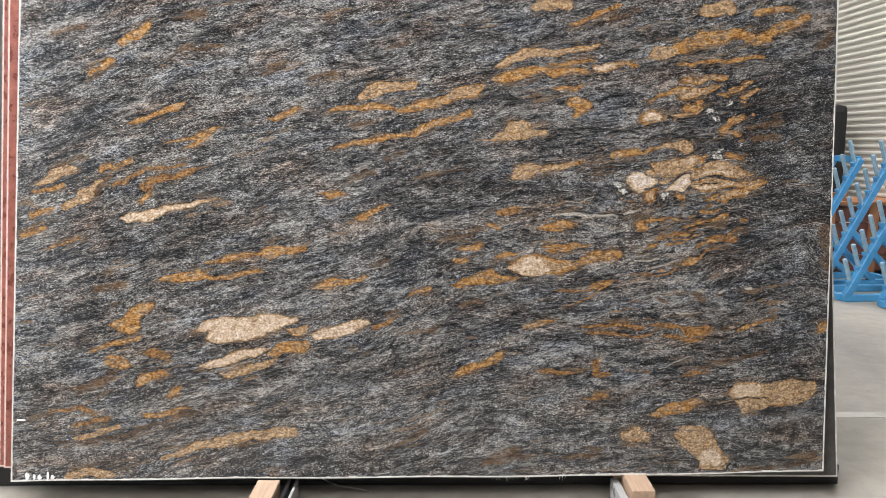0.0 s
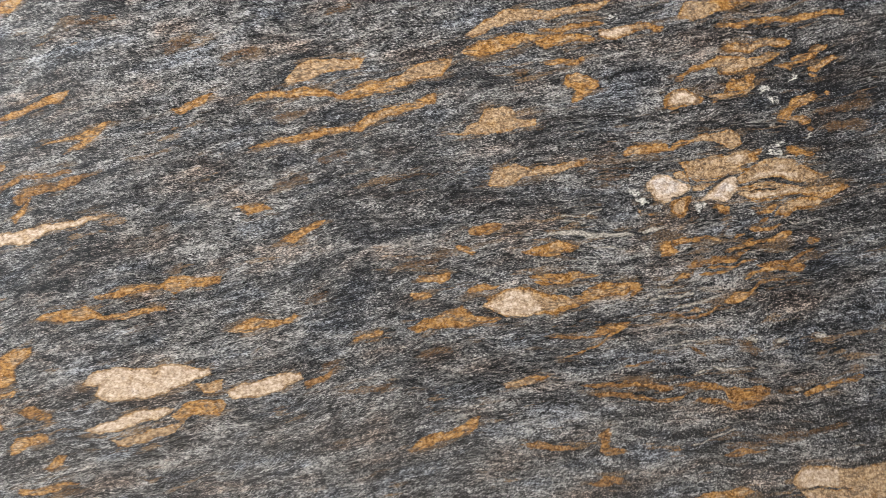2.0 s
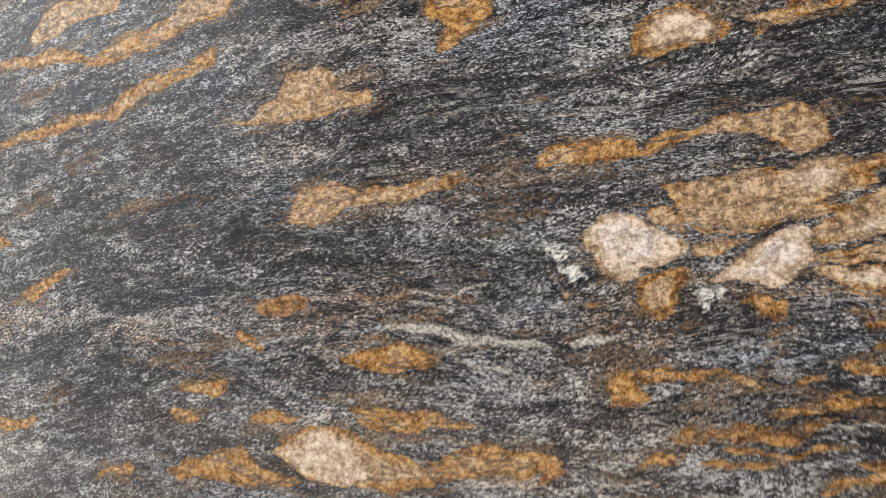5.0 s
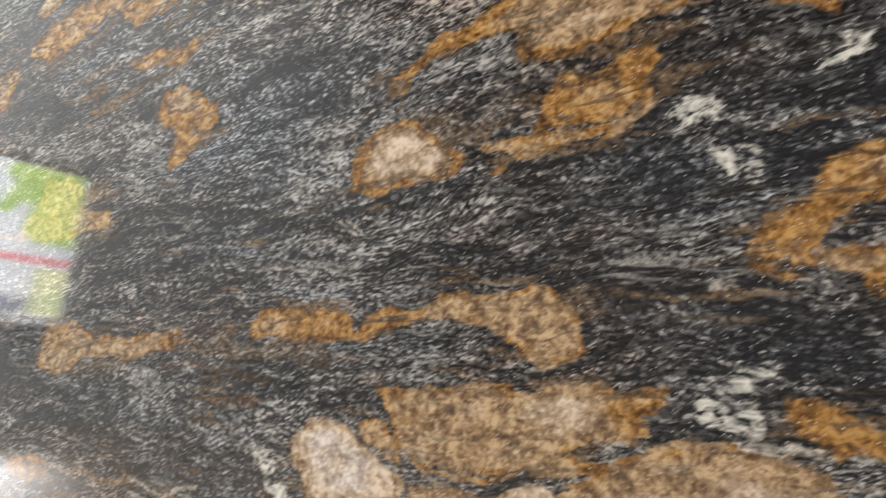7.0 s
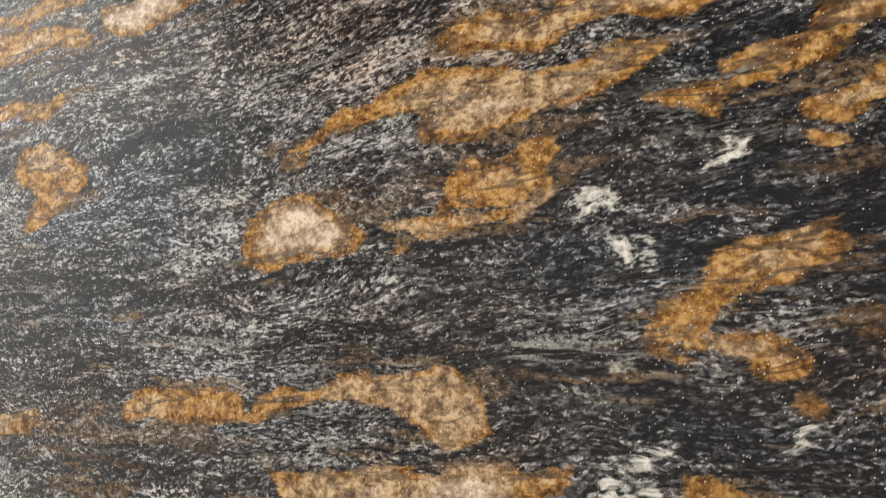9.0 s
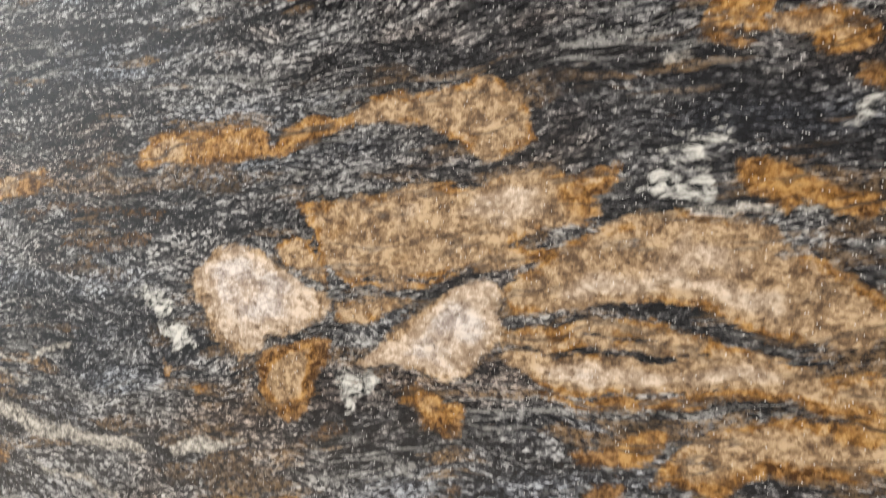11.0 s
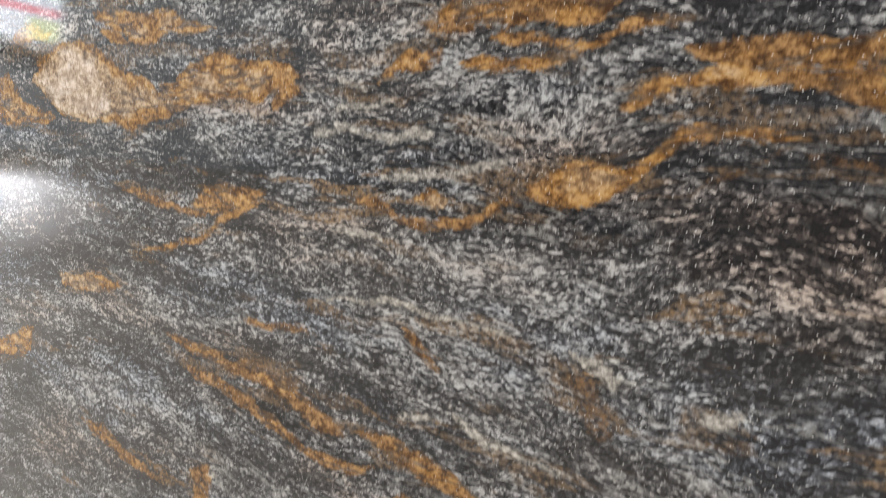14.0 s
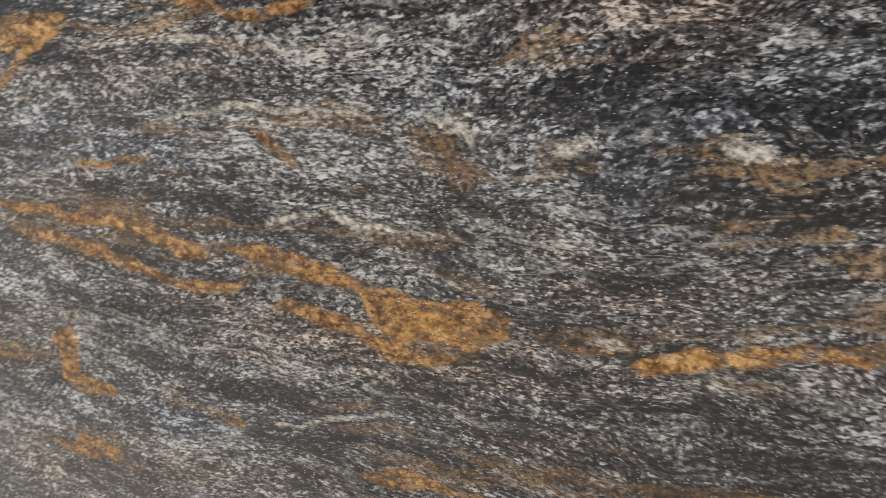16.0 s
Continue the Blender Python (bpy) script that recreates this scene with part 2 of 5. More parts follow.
def plain(name, dark, light, rough, scale=8.0, metal=0.0, bump=0.1, dist=0.002, fine=90.0):
    """A two-scale mottled paint, stone or metal."""
    n = Nodes(name, rough, metal)
    a, b = n.noise(n.coord((scale,) * 3), 1, 5, 0.6), n.noise(n.coord((fine,) * 3), 1, 4, 0.7)
    f = n.math("MULTIPLY_ADD", b, 0.35, n.math("MULTIPLY", a, 0.75))
    n.bump(b, bump, dist)
    return n.done(n.ramp(f, (0.33, dark), (0.75, light)), n.step(a, 0.3, 0.7, rough * 0.85, min(1, rough * 1.15)))


def timber_mat():
    n = Nodes("sawn_timber", 0.75)
    g = n.noise(n.coord((60, 4, 60)), 1, 5, 0.6, 0.6)
    r = n.noise(n.coord((6, 3, 6)), 1, 3, 0.5)
    n.bump(g, 0.3, 0.001)
    return n.done(n.mix(n.step(r, 0.3, 0.7, 0, 0.4), n.ramp(g, (0.3, (0.27, 0.17, 0.115)), (0.7, (0.46, 0.32, 0.225))), (0.50, 0.38, 0.28)))


def concrete():
    n = Nodes("worn_concrete", 0.42)
    a = n.noise(n.coord((0.7, 0.7, 0.7)), 1, 6, 0.62, 0.6)
    b = n.noise(n.coord((9, 9, 9)), 1, 5, 0.7)
    c = n.noise(n.coord((160, 160, 160)), 1, 3, 0.7)
    f = n.math("MULTIPLY_ADD", b, 0.35, n.math("MULTIPLY", a, 0.65))
    n.bump(c, 0.15, 0.001)
    col = n.ramp(f, (0.30, (0.19, 0.172, 0.148)), (0.52, (0.335, 0.308, 0.268)), (0.72, (0.47, 0.435, 0.385)))
    return n.done(n.mix(n.step(c, 0.42, 0.3, 0, 0.4), col, (0.13, 0.12, 0.11)), n.step(a, 0.3, 0.7, 0.32, 0.55))


SCHIST = schist()
ARRIS = plain("chipped_pale_edge", (0.32, 0.31, 0.29), (0.78, 0.76, 0.71), 0.7, 30, bump=0.5)
GREY_STONE = plain("dark_grey_stone", (0.018, 0.018, 0.019), (0.085, 0.082, 0.08), 0.35, 14)
RED_STONE = plain("red_granite", (0.09, 0.022, 0.016), (0.30, 0.10, 0.07), 0.3, 25)
PINK_EDGE = plain("pink_sawn_edge", (0.42, 0.27, 0.23), (0.74, 0.60, 0.55), 0.75, 40)
TIMBER = timber_mat()
CONCRETE = concrete()
BLACK = plain("black_steel", (0.004, 0.004, 0.0045), (0.012, 0.012, 0.0125), 0.6, 6)
BLUE = plain("blue_enamel", (0.045, 0.22, 0.46), (0.10, 0.37, 0.66), 0.38, 5, bump=0.05)
STEEL = plain("worn_peg_steel", (0.16, 0.33, 0.48), (0.42, 0.56, 0.66), 0.4, 18, 0.3)
CLADDING = plain("cream_cladding", (0.58, 0.55, 0.49), (0.76, 0.725, 0.655), 0.5, 1.4, bump=0.05)
PALE_WALL = plain("pale_blue_grey_paint", (0.46, 0.51, 0.54), (0.58, 0.63, 0.66), 0.7, 1.0)
WALL = plain("grey_wall_paint", (0.16, 0.16, 0.16), (0.28, 0.28, 0.27), 0.8, 1.0)
ROOFING = plain("grey_roof_sheet", (0.14, 0.14, 0.145), (0.24, 0.24, 0.24), 0.7, 1.0)
WHITE_FRAME = plain("white_window_frame", (0.62, 0.62, 0.60), (0.8, 0.8, 0.78), 0.4, 4)
CRATE_WOOD = plain("orange_brown_board", (0.20, 0.075, 0.03), (0.44, 0.20, 0.09), 0.65, 9)
RUST_BOX = plain("red_brown_board", (0.09, 0.03, 0.02), (0.20, 0.075, 0.05), 0.7, 7)
FILM = plain("grey_plastic_film", (0.22, 0.22, 0.22), (0.42, 0.42, 0.42), 0.3, 12)
CHALK = plain("white_filler", (0.55, 0.55, 0.54), (0.86, 0.86, 0.85), 0.8, 60)


# ---- building helpers ----
def part(name, bm, material, parent=None, label="", smooth=False):
    me = bpy.data.meshes.new(name)
    bm.to_mesh(me)
    bm.free()
    me.materials.append(material)
    if smooth:
        me.polygons.foreach_set("use_smooth", [True] * len(me.polygons))
    ob = new(name, me)
    ob.parent = parent
    return tagged(ob, label)


def box(x0, y0, z0, x1, y1, z1, bevel=0.0, bm=None):
    bm = bm or bmesh.new()
    made = bmesh.ops.create_cube(bm, size=1.0, matrix=Matrix.Translation(((x0 + x1) / 2, (y0 + y1) / 2, (z0 + z1) / 2)) @ Matrix.Diagonal((x1 - x0, y1 - y0, z1 - z0, 1)))
    if bevel:
        edges = list({e for v in made["verts"] for e in v.link_edges})
        bmesh.ops.bevel(bm, geom=edges, offset=bevel, segments=2, affect="EDGES", profile=0.6)
    return bm


def bar(a, b, w, h, bevel=0.004, bm=None):
    """A square tube from a to b."""
    a, b = Vector(a), Vector(b)
    bm = bm or bmesh.new()
    m = Matrix.Translation((a + b) / 2) @ (b - a).to_track_quat("Z", "Y").to_matrix().to_4x4()
    made = bmesh.ops.create_cube(bm, size=1.0, matrix=m @ Matrix.Diagonal((w, h, (b - a).length, 1)))
    if bevel:
        bmesh.ops.bevel(bm, geom=list({e for v in made["verts"] for e in v.link_edges}), offset=bevel, segments=1, affect="EDGES")
    return bm


def rod(a, b, r, bm=None, sides=10):
    a, b = Vector(a), Vector(b)
    bm = bm or bmesh.new()
    m = Matrix.Translation((a + b) / 2) @ (b - a).to_track_quat("Z", "Y").to_matrix().to_4x4()
    bmesh.ops.create_cone(bm, cap_ends=True, segments=sides, radius1=r, radius2=r, depth=(b - a).length, matrix=m)
    return bm


def thing(name, label, category, group="", m=None):
    ob = tagged(new(name), label, category, group)
    if m:
        ob.matrix_world = m
    return ob


# ---- large structure ----
def floor_sheet():
    bm = bmesh.new()
    bmesh.ops.create_grid(bm, x_segments=2, y_segments=2, size=1.0, matrix=Matrix.Diagonal((60, 60, 1, 1)))
    return tagged(part("floor", bm, CONCRETE), "worn grey-beige polished concrete warehouse floor", "floor", kind="structure")


floor_sheet()
joint = part("trim", box(3.25, 0.905, 0.0, 6.4, 0.985, 0.003, 0.001), plain("pale_joint_filler", (0.30, 0.29, 0.27), (0.52, 0.50, 0.47), 0.6, 12), None)
tagged(joint, "pale filled joint strip across the concrete floor", "floor joint", kind="structure")

LEFT, RIGHT, BACK, FAR = -4.0, 6.5, -9.0, 11.0


def window_wall():
    """Side wall with a window opening cut right through."""
    wall = tagged(new("wall_west"), "pale blue-grey painted warehouse side wall", "wall", kind="structure")
    y0, y1, z0, z1 = -3.03, -2.12, 0.93, 2.36
    for a in ((BACK, y0, 0, ROOF), (y1, FAR, 0, ROOF), (y0, y1, 0, z0), (y0, y1, z1, ROOF)):
        part("wall_panel", box(LEFT - 0.2, a[0], a[2], LEFT, a[1], a[3]), PALE_WALL, wall)
    win = tagged(new("window_1"), "open white-framed window looking out on trees", "window", kind="structure")
    for a in ((y0, y0 + 0.05, z0, z1), (y1 - 0.05, y1, z0, z1), (y0 + 0.05, y1 - 0.05, z0, z0 + 0.05), (y0 + 0.05, y1 - 0.05, z1 - 0.05, z1)):
        part("window_frame", box(LEFT - 0.12, a[0], a[2], LEFT - 0.05, a[1], a[3], 0.004), WHITE_FRAME, win)
    part("window_sill", box(LEFT - 0.2, y0 - 0.03, z0 - 0.045, LEFT + 0.08, y1 + 0.03, z0 - 0.003, 0.005), WHITE_FRAME, win)


window_wall()


def cladding_wall():
    """Horizontal corrugated sheet, 76 mm pitch, on the side wall."""
    pitch, deep, rows = 0.076, 0.017, int(ROOF / 0.076)
    bm = bmesh.new()
    prof = [(0.0, 0.0), (0.16, 0.0), (0.30, 0.75), (0.42, 1.0), (0.62, 1.0), (0.74, 0.75), (0.86, 0.0)]
    line = [((r + a) * pitch, d * deep) for r in range(rows) for a, d in prof]
    rings = [[bm.verts.new((RIGHT - d, y, z)) for z, d in line] for y in (-2.0, FAR)]
    for i in range(len(line) - 1):
        bm.faces.new((rings[0][i], rings[0][i + 1], rings[1][i + 1], rings[1][i]))
    wall = tagged(new("wall_east"), "cream horizontally corrugated metal wall cladding", "wall", kind="structure")
    part("corrugated_sheet", bm, CLADDING, wall)
    part("wall_backing", box(RIGHT + 0.01, BACK, 0, RIGHT + 0.2, FAR, ROOF), WALL, wall)


cladding_wall()
# end walls and roof are out of view; the roof blocks sun and sky
for name, a in (("wall_south", (LEFT - 0.2, BACK - 0.2, RIGHT + 0.2, BACK)), ("wall_north", (LEFT - 0.2, FAR, RIGHT + 0.2, FAR + 0.2))):
    tagged(part(name, box(a[0], a[1], 0, a[2], a[3], ROOF), WALL), "plain grey painted warehouse end wall", "wall", kind="structure")
tagged(part("ceiling", box(LEFT - 0.2, BACK - 0.2, ROOF, RIGHT + 0.2, FAR + 0.2, ROOF + 0.15), ROOFING), "unseen grey warehouse roof, added to keep the sun out", "ceiling", kind="structure")


# ---- the schist slab, leaning on its stack ----
LEAN, ROLL, LIFT = 7.5, 1.5, 0.10
STACK = pose(0, 0, LIFT, -LEAN) @ pose(0, 0, 0, 0, ROLL, 0)
WIDE, TALL, THICK = 3.105, 1.98, 0.02
STEP = 0.003


def foot_line(x):
    """Height of the slab's lower edge along its width: cut a little askew."""
    return 0.0375 * x + 0.0035 * np.sin(2.1 * x + 0.4) + 0.0015 * np.sin(9.0 * x)


NX, NZ = int(WIDE / STEP) + 1, int(TALL / STEP) + 1
S, R = np.meshgrid(np.linspace(0, 1, NX), np.linspace(0, 1, NZ))
GX = S * (WIDE + 0.0016 * np.sin(R * 31)) + 0.002 * np.sin(R * 17) * (1 - S)
GZ = foot_line(GX) * (1 - R) + TALL * R
# the strands wander and swell a little along their way
WX = GX + 0.0030 * np.sin(61 * GZ + 23 * GX + 1) + 0.0014 * np.sin(140 * GX - 90 * GZ)
WZ = GZ + 0.0030 * np.sin(37 * GX + 20 * GZ) + 0.0016 * np.sin(88 * GX + 50 * GZ + 2) + 0.0007 * np.sin(205 * GX - 60 * GZ)
SWELL = 1 + 0.10 * np.sin(72 * GX + 41 * GZ + 0.7) + 0.07 * np.sin(165 * GX - 80 * GZ)
FIELD_SD = np.full(GX.shape, -0.06)
FIELD_TINT = np.full(GX.shape, 0.35)
FIELD_TONE = np.zeros(GX.shape)
FIELD_WID = np.full(GX.shape, 0.005)
FIELD_MICA = np.full(GX.shape, -0.06)
SEAM = np.full(GX.shape, -0.06)
STRANDS = []
TINTS = {"rust": 0.05, "umber": 0.17, "brown": 0.20, "ochre": 0.40, "tan": 0.66, "cream": 1.0, "white": 1.25, "pale": 1.6}


def reach(nodes, margin, low=-0.06):
    """The part of the grid near a strand, and its depth inside the strand's tapered body."""
    n = np.array(nodes)
    w = n[:, 2].max() + margin
    i0, i1 = np.searchsorted(S[0] * WIDE, (n[:, 0].min() - w, n[:, 0].max() + w))
    j0, j1 = np.searchsorted(R[:, 0] * TALL, (n[:, 1].min() - w - 0.12, n[:, 1].max() + w + 0.12))
    win = (slice(max(j0, 0), j1), slice(max(i0, 0), i1))
    x, z, swell = WX[win], WZ[win], SWELL[win]
    best = np.full(x.shape, low)
    half = np.full(x.shape, 0.005)
    if len(n) == 1:
        n = np.vstack([n, n + [[0.001, 0, 0]]])
    for (ax, az, aw), (bx, bz, bw) in zip(n[:-1], n[1:]):
        dx, dz = bx - ax, bz - az
        t = np.clip(((x - ax) * dx + (z - az) * dz) / (dx * dx + dz * dz + 1e-9), 0, 1)
        w = (aw + (bw - aw) * t) * swell
        d = w - np.hypot(x - ax - t * dx, z - az - t * dz)
        half = np.where(d > best, w, half)
        best = np.maximum(best, d)
    return win, best, half


SPLIT = random.Random(11)


def vein(kind, *nodes):
    """One mineral strand in the stone: points of its centre line with its half width there. Thin companions run beside it."""
    long = math.hypot(nodes[-1][0] - nodes[0][0], nodes[-1][1] - nodes[0][1])
    if kind in ("umber", "ochre", "tan", "cream") and long > 0.05:
        a = math.atan2(nodes[-1][1] - nodes[0][1], nodes[-1][0] - nodes[0][0])
        for side in SPLIT.sample((-1, 1), SPLIT.choice((0, 1, 1, 2))):
            off, slip = side * SPLIT.uniform(0.006, 0.016), SPLIT.uniform(-0.5, 0.5) * long
            thin = SPLIT.uniform(-0.0016, 0.0008)
            lay(SPLIT.choice(("rust", "ochre")), [(x + slip * math.cos(a) - (off + side * w * 0.9) * math.sin(a), z + slip * math.sin(a) + (off + side * w * 0.9) * math.cos(a), thin) for x, z, w in nodes])
    lay(kind, nodes)


def lay(kind, nodes):
    if kind in ("dark", "silver"):
        win, d, w = reach(nodes, 0.25, -0.5)
        FIELD_TONE[win] += (-1 if kind == "dark" else 1) * np.exp(-(np.minimum(d, 0) / 0.07) ** 2)
        return
    for a, b in zip(nodes[:-1], nodes[1:]):
        if kind != "mica" and math.hypot(b[0] - a[0], b[1] - a[1]) > 0.012:
            STRANDS.append((a[0], a[1], b[0], b[1]))
    win, d, w = reach(nodes, 0.06)
    if kind == "mica":
        FIELD_MICA[win] = np.maximum(FIELD_MICA[win], d)
    elif kind == "seam":
        SEAM[win] = np.maximum(SEAM[win], d)
    else:
        FIELD_WID[win] = np.where(d > FIELD_SD[win], w, FIELD_WID[win])
        FIELD_TINT[win] = np.where(d > FIELD_SD[win], TINTS[kind], FIELD_TINT[win])
        FIELD_SD[win] = np.maximum(FIELD_SD[win], d)


def ring_depth(ring, margin):
    """The part of the grid near a closed outline, and its depth inside the outline."""
    p = np.array(ring)
    i0, i1 = np.searchsorted(S[0] * WIDE, (p[:, 0].min() - margin, p[:, 0].max() + margin))
    j0, j1 = np.searchsorted(R[:, 0] * TALL, (p[:, 1].min() - margin - 0.12, p[:, 1].max() + margin + 0.02))
    win = (slice(max(j0, 0), j1), slice(max(i0, 0), i1))
    x, z = WX[win], WZ[win]
    gap, odd = np.full(x.shape, 1.0), np.zeros(x.shape, bool)
    for (ax, az), (bx, bz) in zip(p, np.roll(p, -1, 0)):
        dx, dz = bx - ax, bz - az
        t = np.clip(((x - ax) * dx + (z - az) * dz) / (dx * dx + dz * dz + 1e-9), 0, 1)
        gap = np.minimum(gap, np.hypot(x - ax - t * dx, z - az - t * dz))
        if bz != az:
            odd ^= ((az > z) != (bz > z)) & (x < dx * (z - az) / dz + ax)
    return win, np.where(odd, gap, -gap)


def ease(v, lo, hi):
    t = np.clip((v - lo) / (hi - lo), 0, 1)
    return t * t * (3 - 2 * t)


def patch(kind, *ring):
    """A crystal lens in the stone, by its outline."""
    win, d = ring_depth(ring, 0.06)
    d = np.maximum(d - 0.0002, -0.06)
    if kind == "mica":
        FIELD_MICA[win] = np.maximum(FIELD_MICA[win], d)
        return
    c = np.array(ring) - np.mean(ring, 0)
    ax = np.linalg.svd(c)[2][0]
    half, mid = (c @ ax).max() * 0.8 * ax, np.mean(ring, 0)
    if np.hypot(*half) > 0.02:
        STRANDS.append((*(mid - half), *(mid + half)) if half[0] > 0 else (*(mid + half), *(mid - half)))
    FIELD_WID[win] = np.where(d > FIELD_SD[win], 0.0025, FIELD_WID[win])
    FIELD_TINT[win] = np.where(d > FIELD_SD[win], TINTS[kind], FIELD_TINT[win])
    FIELD_SD[win] = np.maximum(FIELD_SD[win], d)


def heart(kind, *ring):
    """A zone of another colour inside a lens, fading into it."""
    win, d = ring_depth(ring, 0.03)
    FIELD_TINT[win] += (TINTS[kind] - FIELD_TINT[win]) * ease(d, -0.008, 0.007)


def shade(kind, *ring):
    """A broad darker or silvery zone of the face."""
    win, d = ring_depth(ring, 0.12)
    FIELD_TONE[win] += (-0.8 if kind == "dark" else 0.7) * ease(d, -0.06, 0.03)


vein("mica", (2.700, 1.514, 0.0075))
vein("rust", (2.172, 1.293, 0.0024), (2.233, 1.301, 0.0034))
vein("pale", (2.107, 1.072, 0.0030), (2.186, 1.073, 0.0043), (2.264, 1.076, 0.0028))
vein("rust", (2.704, 0.951, 0.0018), (2.746, 0.962, 0.0020))
vein("rust", (2.607, 0.775, 0.0107), (2.622, 0.760, 0.0107))
vein("ochre", (1.698, 0.938, 0.0123), (1.770, 0.946, 0.0100))
vein("ochre", (1.676, 0.885, 0.0101), (1.718, 0.891, 0.0078))
vein("rust", (1.708, 0.720, 0.0067), (1.780, 0.735, 0.0078))
vein("ochre", (1.505, 0.760, 0.0046), (1.581, 0.776, 0.0069))
vein("rust", (1.366, 0.865, 0.0107), (1.419, 0.890, 0.0059))
vein("rust", (1.401, 1.274, 0.0106), (1.467, 1.284, 0.0081))
vein("rust", (1.416, 0.674, 0.0083), (1.455, 0.687, 0.0070))
vein("rust", (1.272, 1.397, 0.0072), (1.340, 1.412, 0.0059))
vein("ochre", (2.034, 1.554, 0.0084), (2.139, 1.561, 0.0072))
vein("rust", (1.959, 1.526, 0.0096), (1.981, 1.531, 0.0074))
vein("pale", (2.057, 1.071, 0.0032), (2.142, 1.080, 0.0062), (2.214, 1.072, 0.0041), (2.284, 1.072, 0.0025))
vein("tan", (1.960, 1.862, 0.0171), (2.067, 1.880, 0.0256))
vein("ochre", (2.501, 1.720, 0.0193), (2.608, 1.755, 0.0300), (2.715, 1.779, 0.0193), (2.802, 1.756, 0.0193), (2.929, 1.823, 0.0193), (2.992, 1.851, 0.0128))
vein("tan", (2.594, 1.862, 0.0192), (2.690, 1.877, 0.0278))
vein("ochre", (2.798, 1.863, 0.0128), (2.927, 1.881, 0.0107))
vein("ochre", (2.090, 1.795, 0.0064), (2.197, 1.840, 0.0086), (2.271, 1.879, 0.0086))
vein("rust", (3.049, 1.749, 0.0150), (3.071, 1.763, 0.0150))
vein("rust", (3.088, 1.036, 0.0259), (3.105, 0.918, 0.0259))
vein("ochre", (3.078, 0.669, 0.0195), (3.100, 0.678, 0.0173))
vein("rust", (2.780, 1.420, 0.0086), (2.886, 1.453, 0.0086))
vein("rust", (2.809, 1.382, 0.0150), (2.882, 1.397, 0.0086))
vein("ochre", (0.387, 1.681, 0.0128), (0.461, 1.730, 0.0192), (0.487, 1.754, 0.0107))
vein("ochre", (0.272, 1.561, 0.0086), (0.356, 1.621, 0.0128))
vein("rust", (0.130, 1.715, 0.0064), (0.247, 1.740, 0.0107))
vein("rust", (0.589, 1.783, 0.0064), (0.695, 1.801, 0.0096))
vein("rust", (0.634, 1.666, 0.0064), (0.773, 1.681, 0.0086))
vein("tan", (0.087, 1.142, 0.0086), (0.161, 1.187, 0.0215), (0.214, 1.199, 0.0150))
vein("tan", (0.185, 1.055, 0.0107), (0.259, 1.093, 0.0193), (0.301, 1.137, 0.0150))
vein("ochre", (0.322, 1.198, 0.0129), (0.428, 1.237, 0.0086))
vein("rust", (0.302, 1.120, 0.0172), (0.354, 1.181, 0.0107))
vein("ochre", (0.026, 0.945, 0.0108), (0.111, 0.971, 0.0097))
vein("ochre", (0.067, 1.019, 0.0129), (0.131, 1.047, 0.0097))
vein("ochre", (0.292, 0.508, 0.0043), (0.399, 0.547, 0.0097), (0.474, 0.560, 0.0086))
vein("ochre", (0.379, 0.471, 0.0238), (0.422, 0.461, 0.0238))
vein("rust", (0.252, 0.355, 0.0130), (0.359, 0.406, 0.0195), (0.390, 0.439, 0.0086))
vein("umber", (0.146, 0.268, 0.0054), (0.253, 0.295, 0.0097), (0.318, 0.264, 0.0065))
vein("umber", (0.233, 0.223, 0.0065), (0.362, 0.250, 0.0108))
vein("tan", (0.234, 0.173, 0.0065), (0.341, 0.197, 0.0098), (0.405, 0.223, 0.0065))
vein("rust", (0.169, 0.150, 0.0054), (0.385, 0.177, 0.0076), (0.599, 0.249, 0.0076), (0.684, 0.284, 0.0054))
vein("rust", (0.309, 0.746, 0.0129), (0.416, 0.763, 0.0086))
vein("tan", (0.215, 0.029, 0.0109), (0.301, 0.046, 0.0174), (0.387, 0.038, 0.0109))
vein("tan", (0.580, 0.103, 0.0065), (0.709, 0.154, 0.0152), (0.816, 0.179, 0.0195), (0.924, 0.203, 0.0163), (1.075, 0.218, 0.0195))
vein("rust", (1.812, 0.123, 0.0109), (1.898, 0.151, 0.0239), (1.963, 0.142, 0.0130))
vein("rust", (2.115, 0.143, 0.0109), (2.244, 0.171, 0.0087))
vein("rust", (2.560, 0.491, 0.0054), (2.753, 0.539, 0.0076), (2.861, 0.566, 0.0043))
vein("tan", (2.340, 0.232, 0.0152), (2.383, 0.239, 0.0282), (2.426, 0.234, 0.0174))
vein("rust", (2.982, 0.141, 0.0109), (3.068, 0.169, 0.0174))
vein("rust", (2.788, 0.121, 0.0065), (2.983, 0.128, 0.0054))
vein("dark", (1.48, 1.17, 0.043), (1.76, 1.20, 0.043), (2.09, 1.15, 0.032))
vein("dark", (2.80, 1.65, 0.064), (2.83, 1.50, 0.097))
vein("dark", (2.98, 0.30, 0.065), (3.01, 0.58, 0.065))
vein("dark", (0.43, 0.95, 0.043), (0.80, 0.96, 0.043))
vein("silver", (0.06, 1.62, 0.064), (0.20, 1.71, 0.064))
vein("silver", (0.08, 0.55, 0.086), (0.07, 0.77, 0.065))
vein("silver", (1.10, 1.05, 0.054), (1.23, 1.05, 0.043))
vein("silver", (0.79, 1.54, 0.064), (1.04, 1.59, 0.064))
vein("silver", (1.15, 0.75, 0.043), (1.32, 0.82, 0.032))
vein("silver", (1.16, 0.32, 0.065), (1.33, 0.28, 0.054))
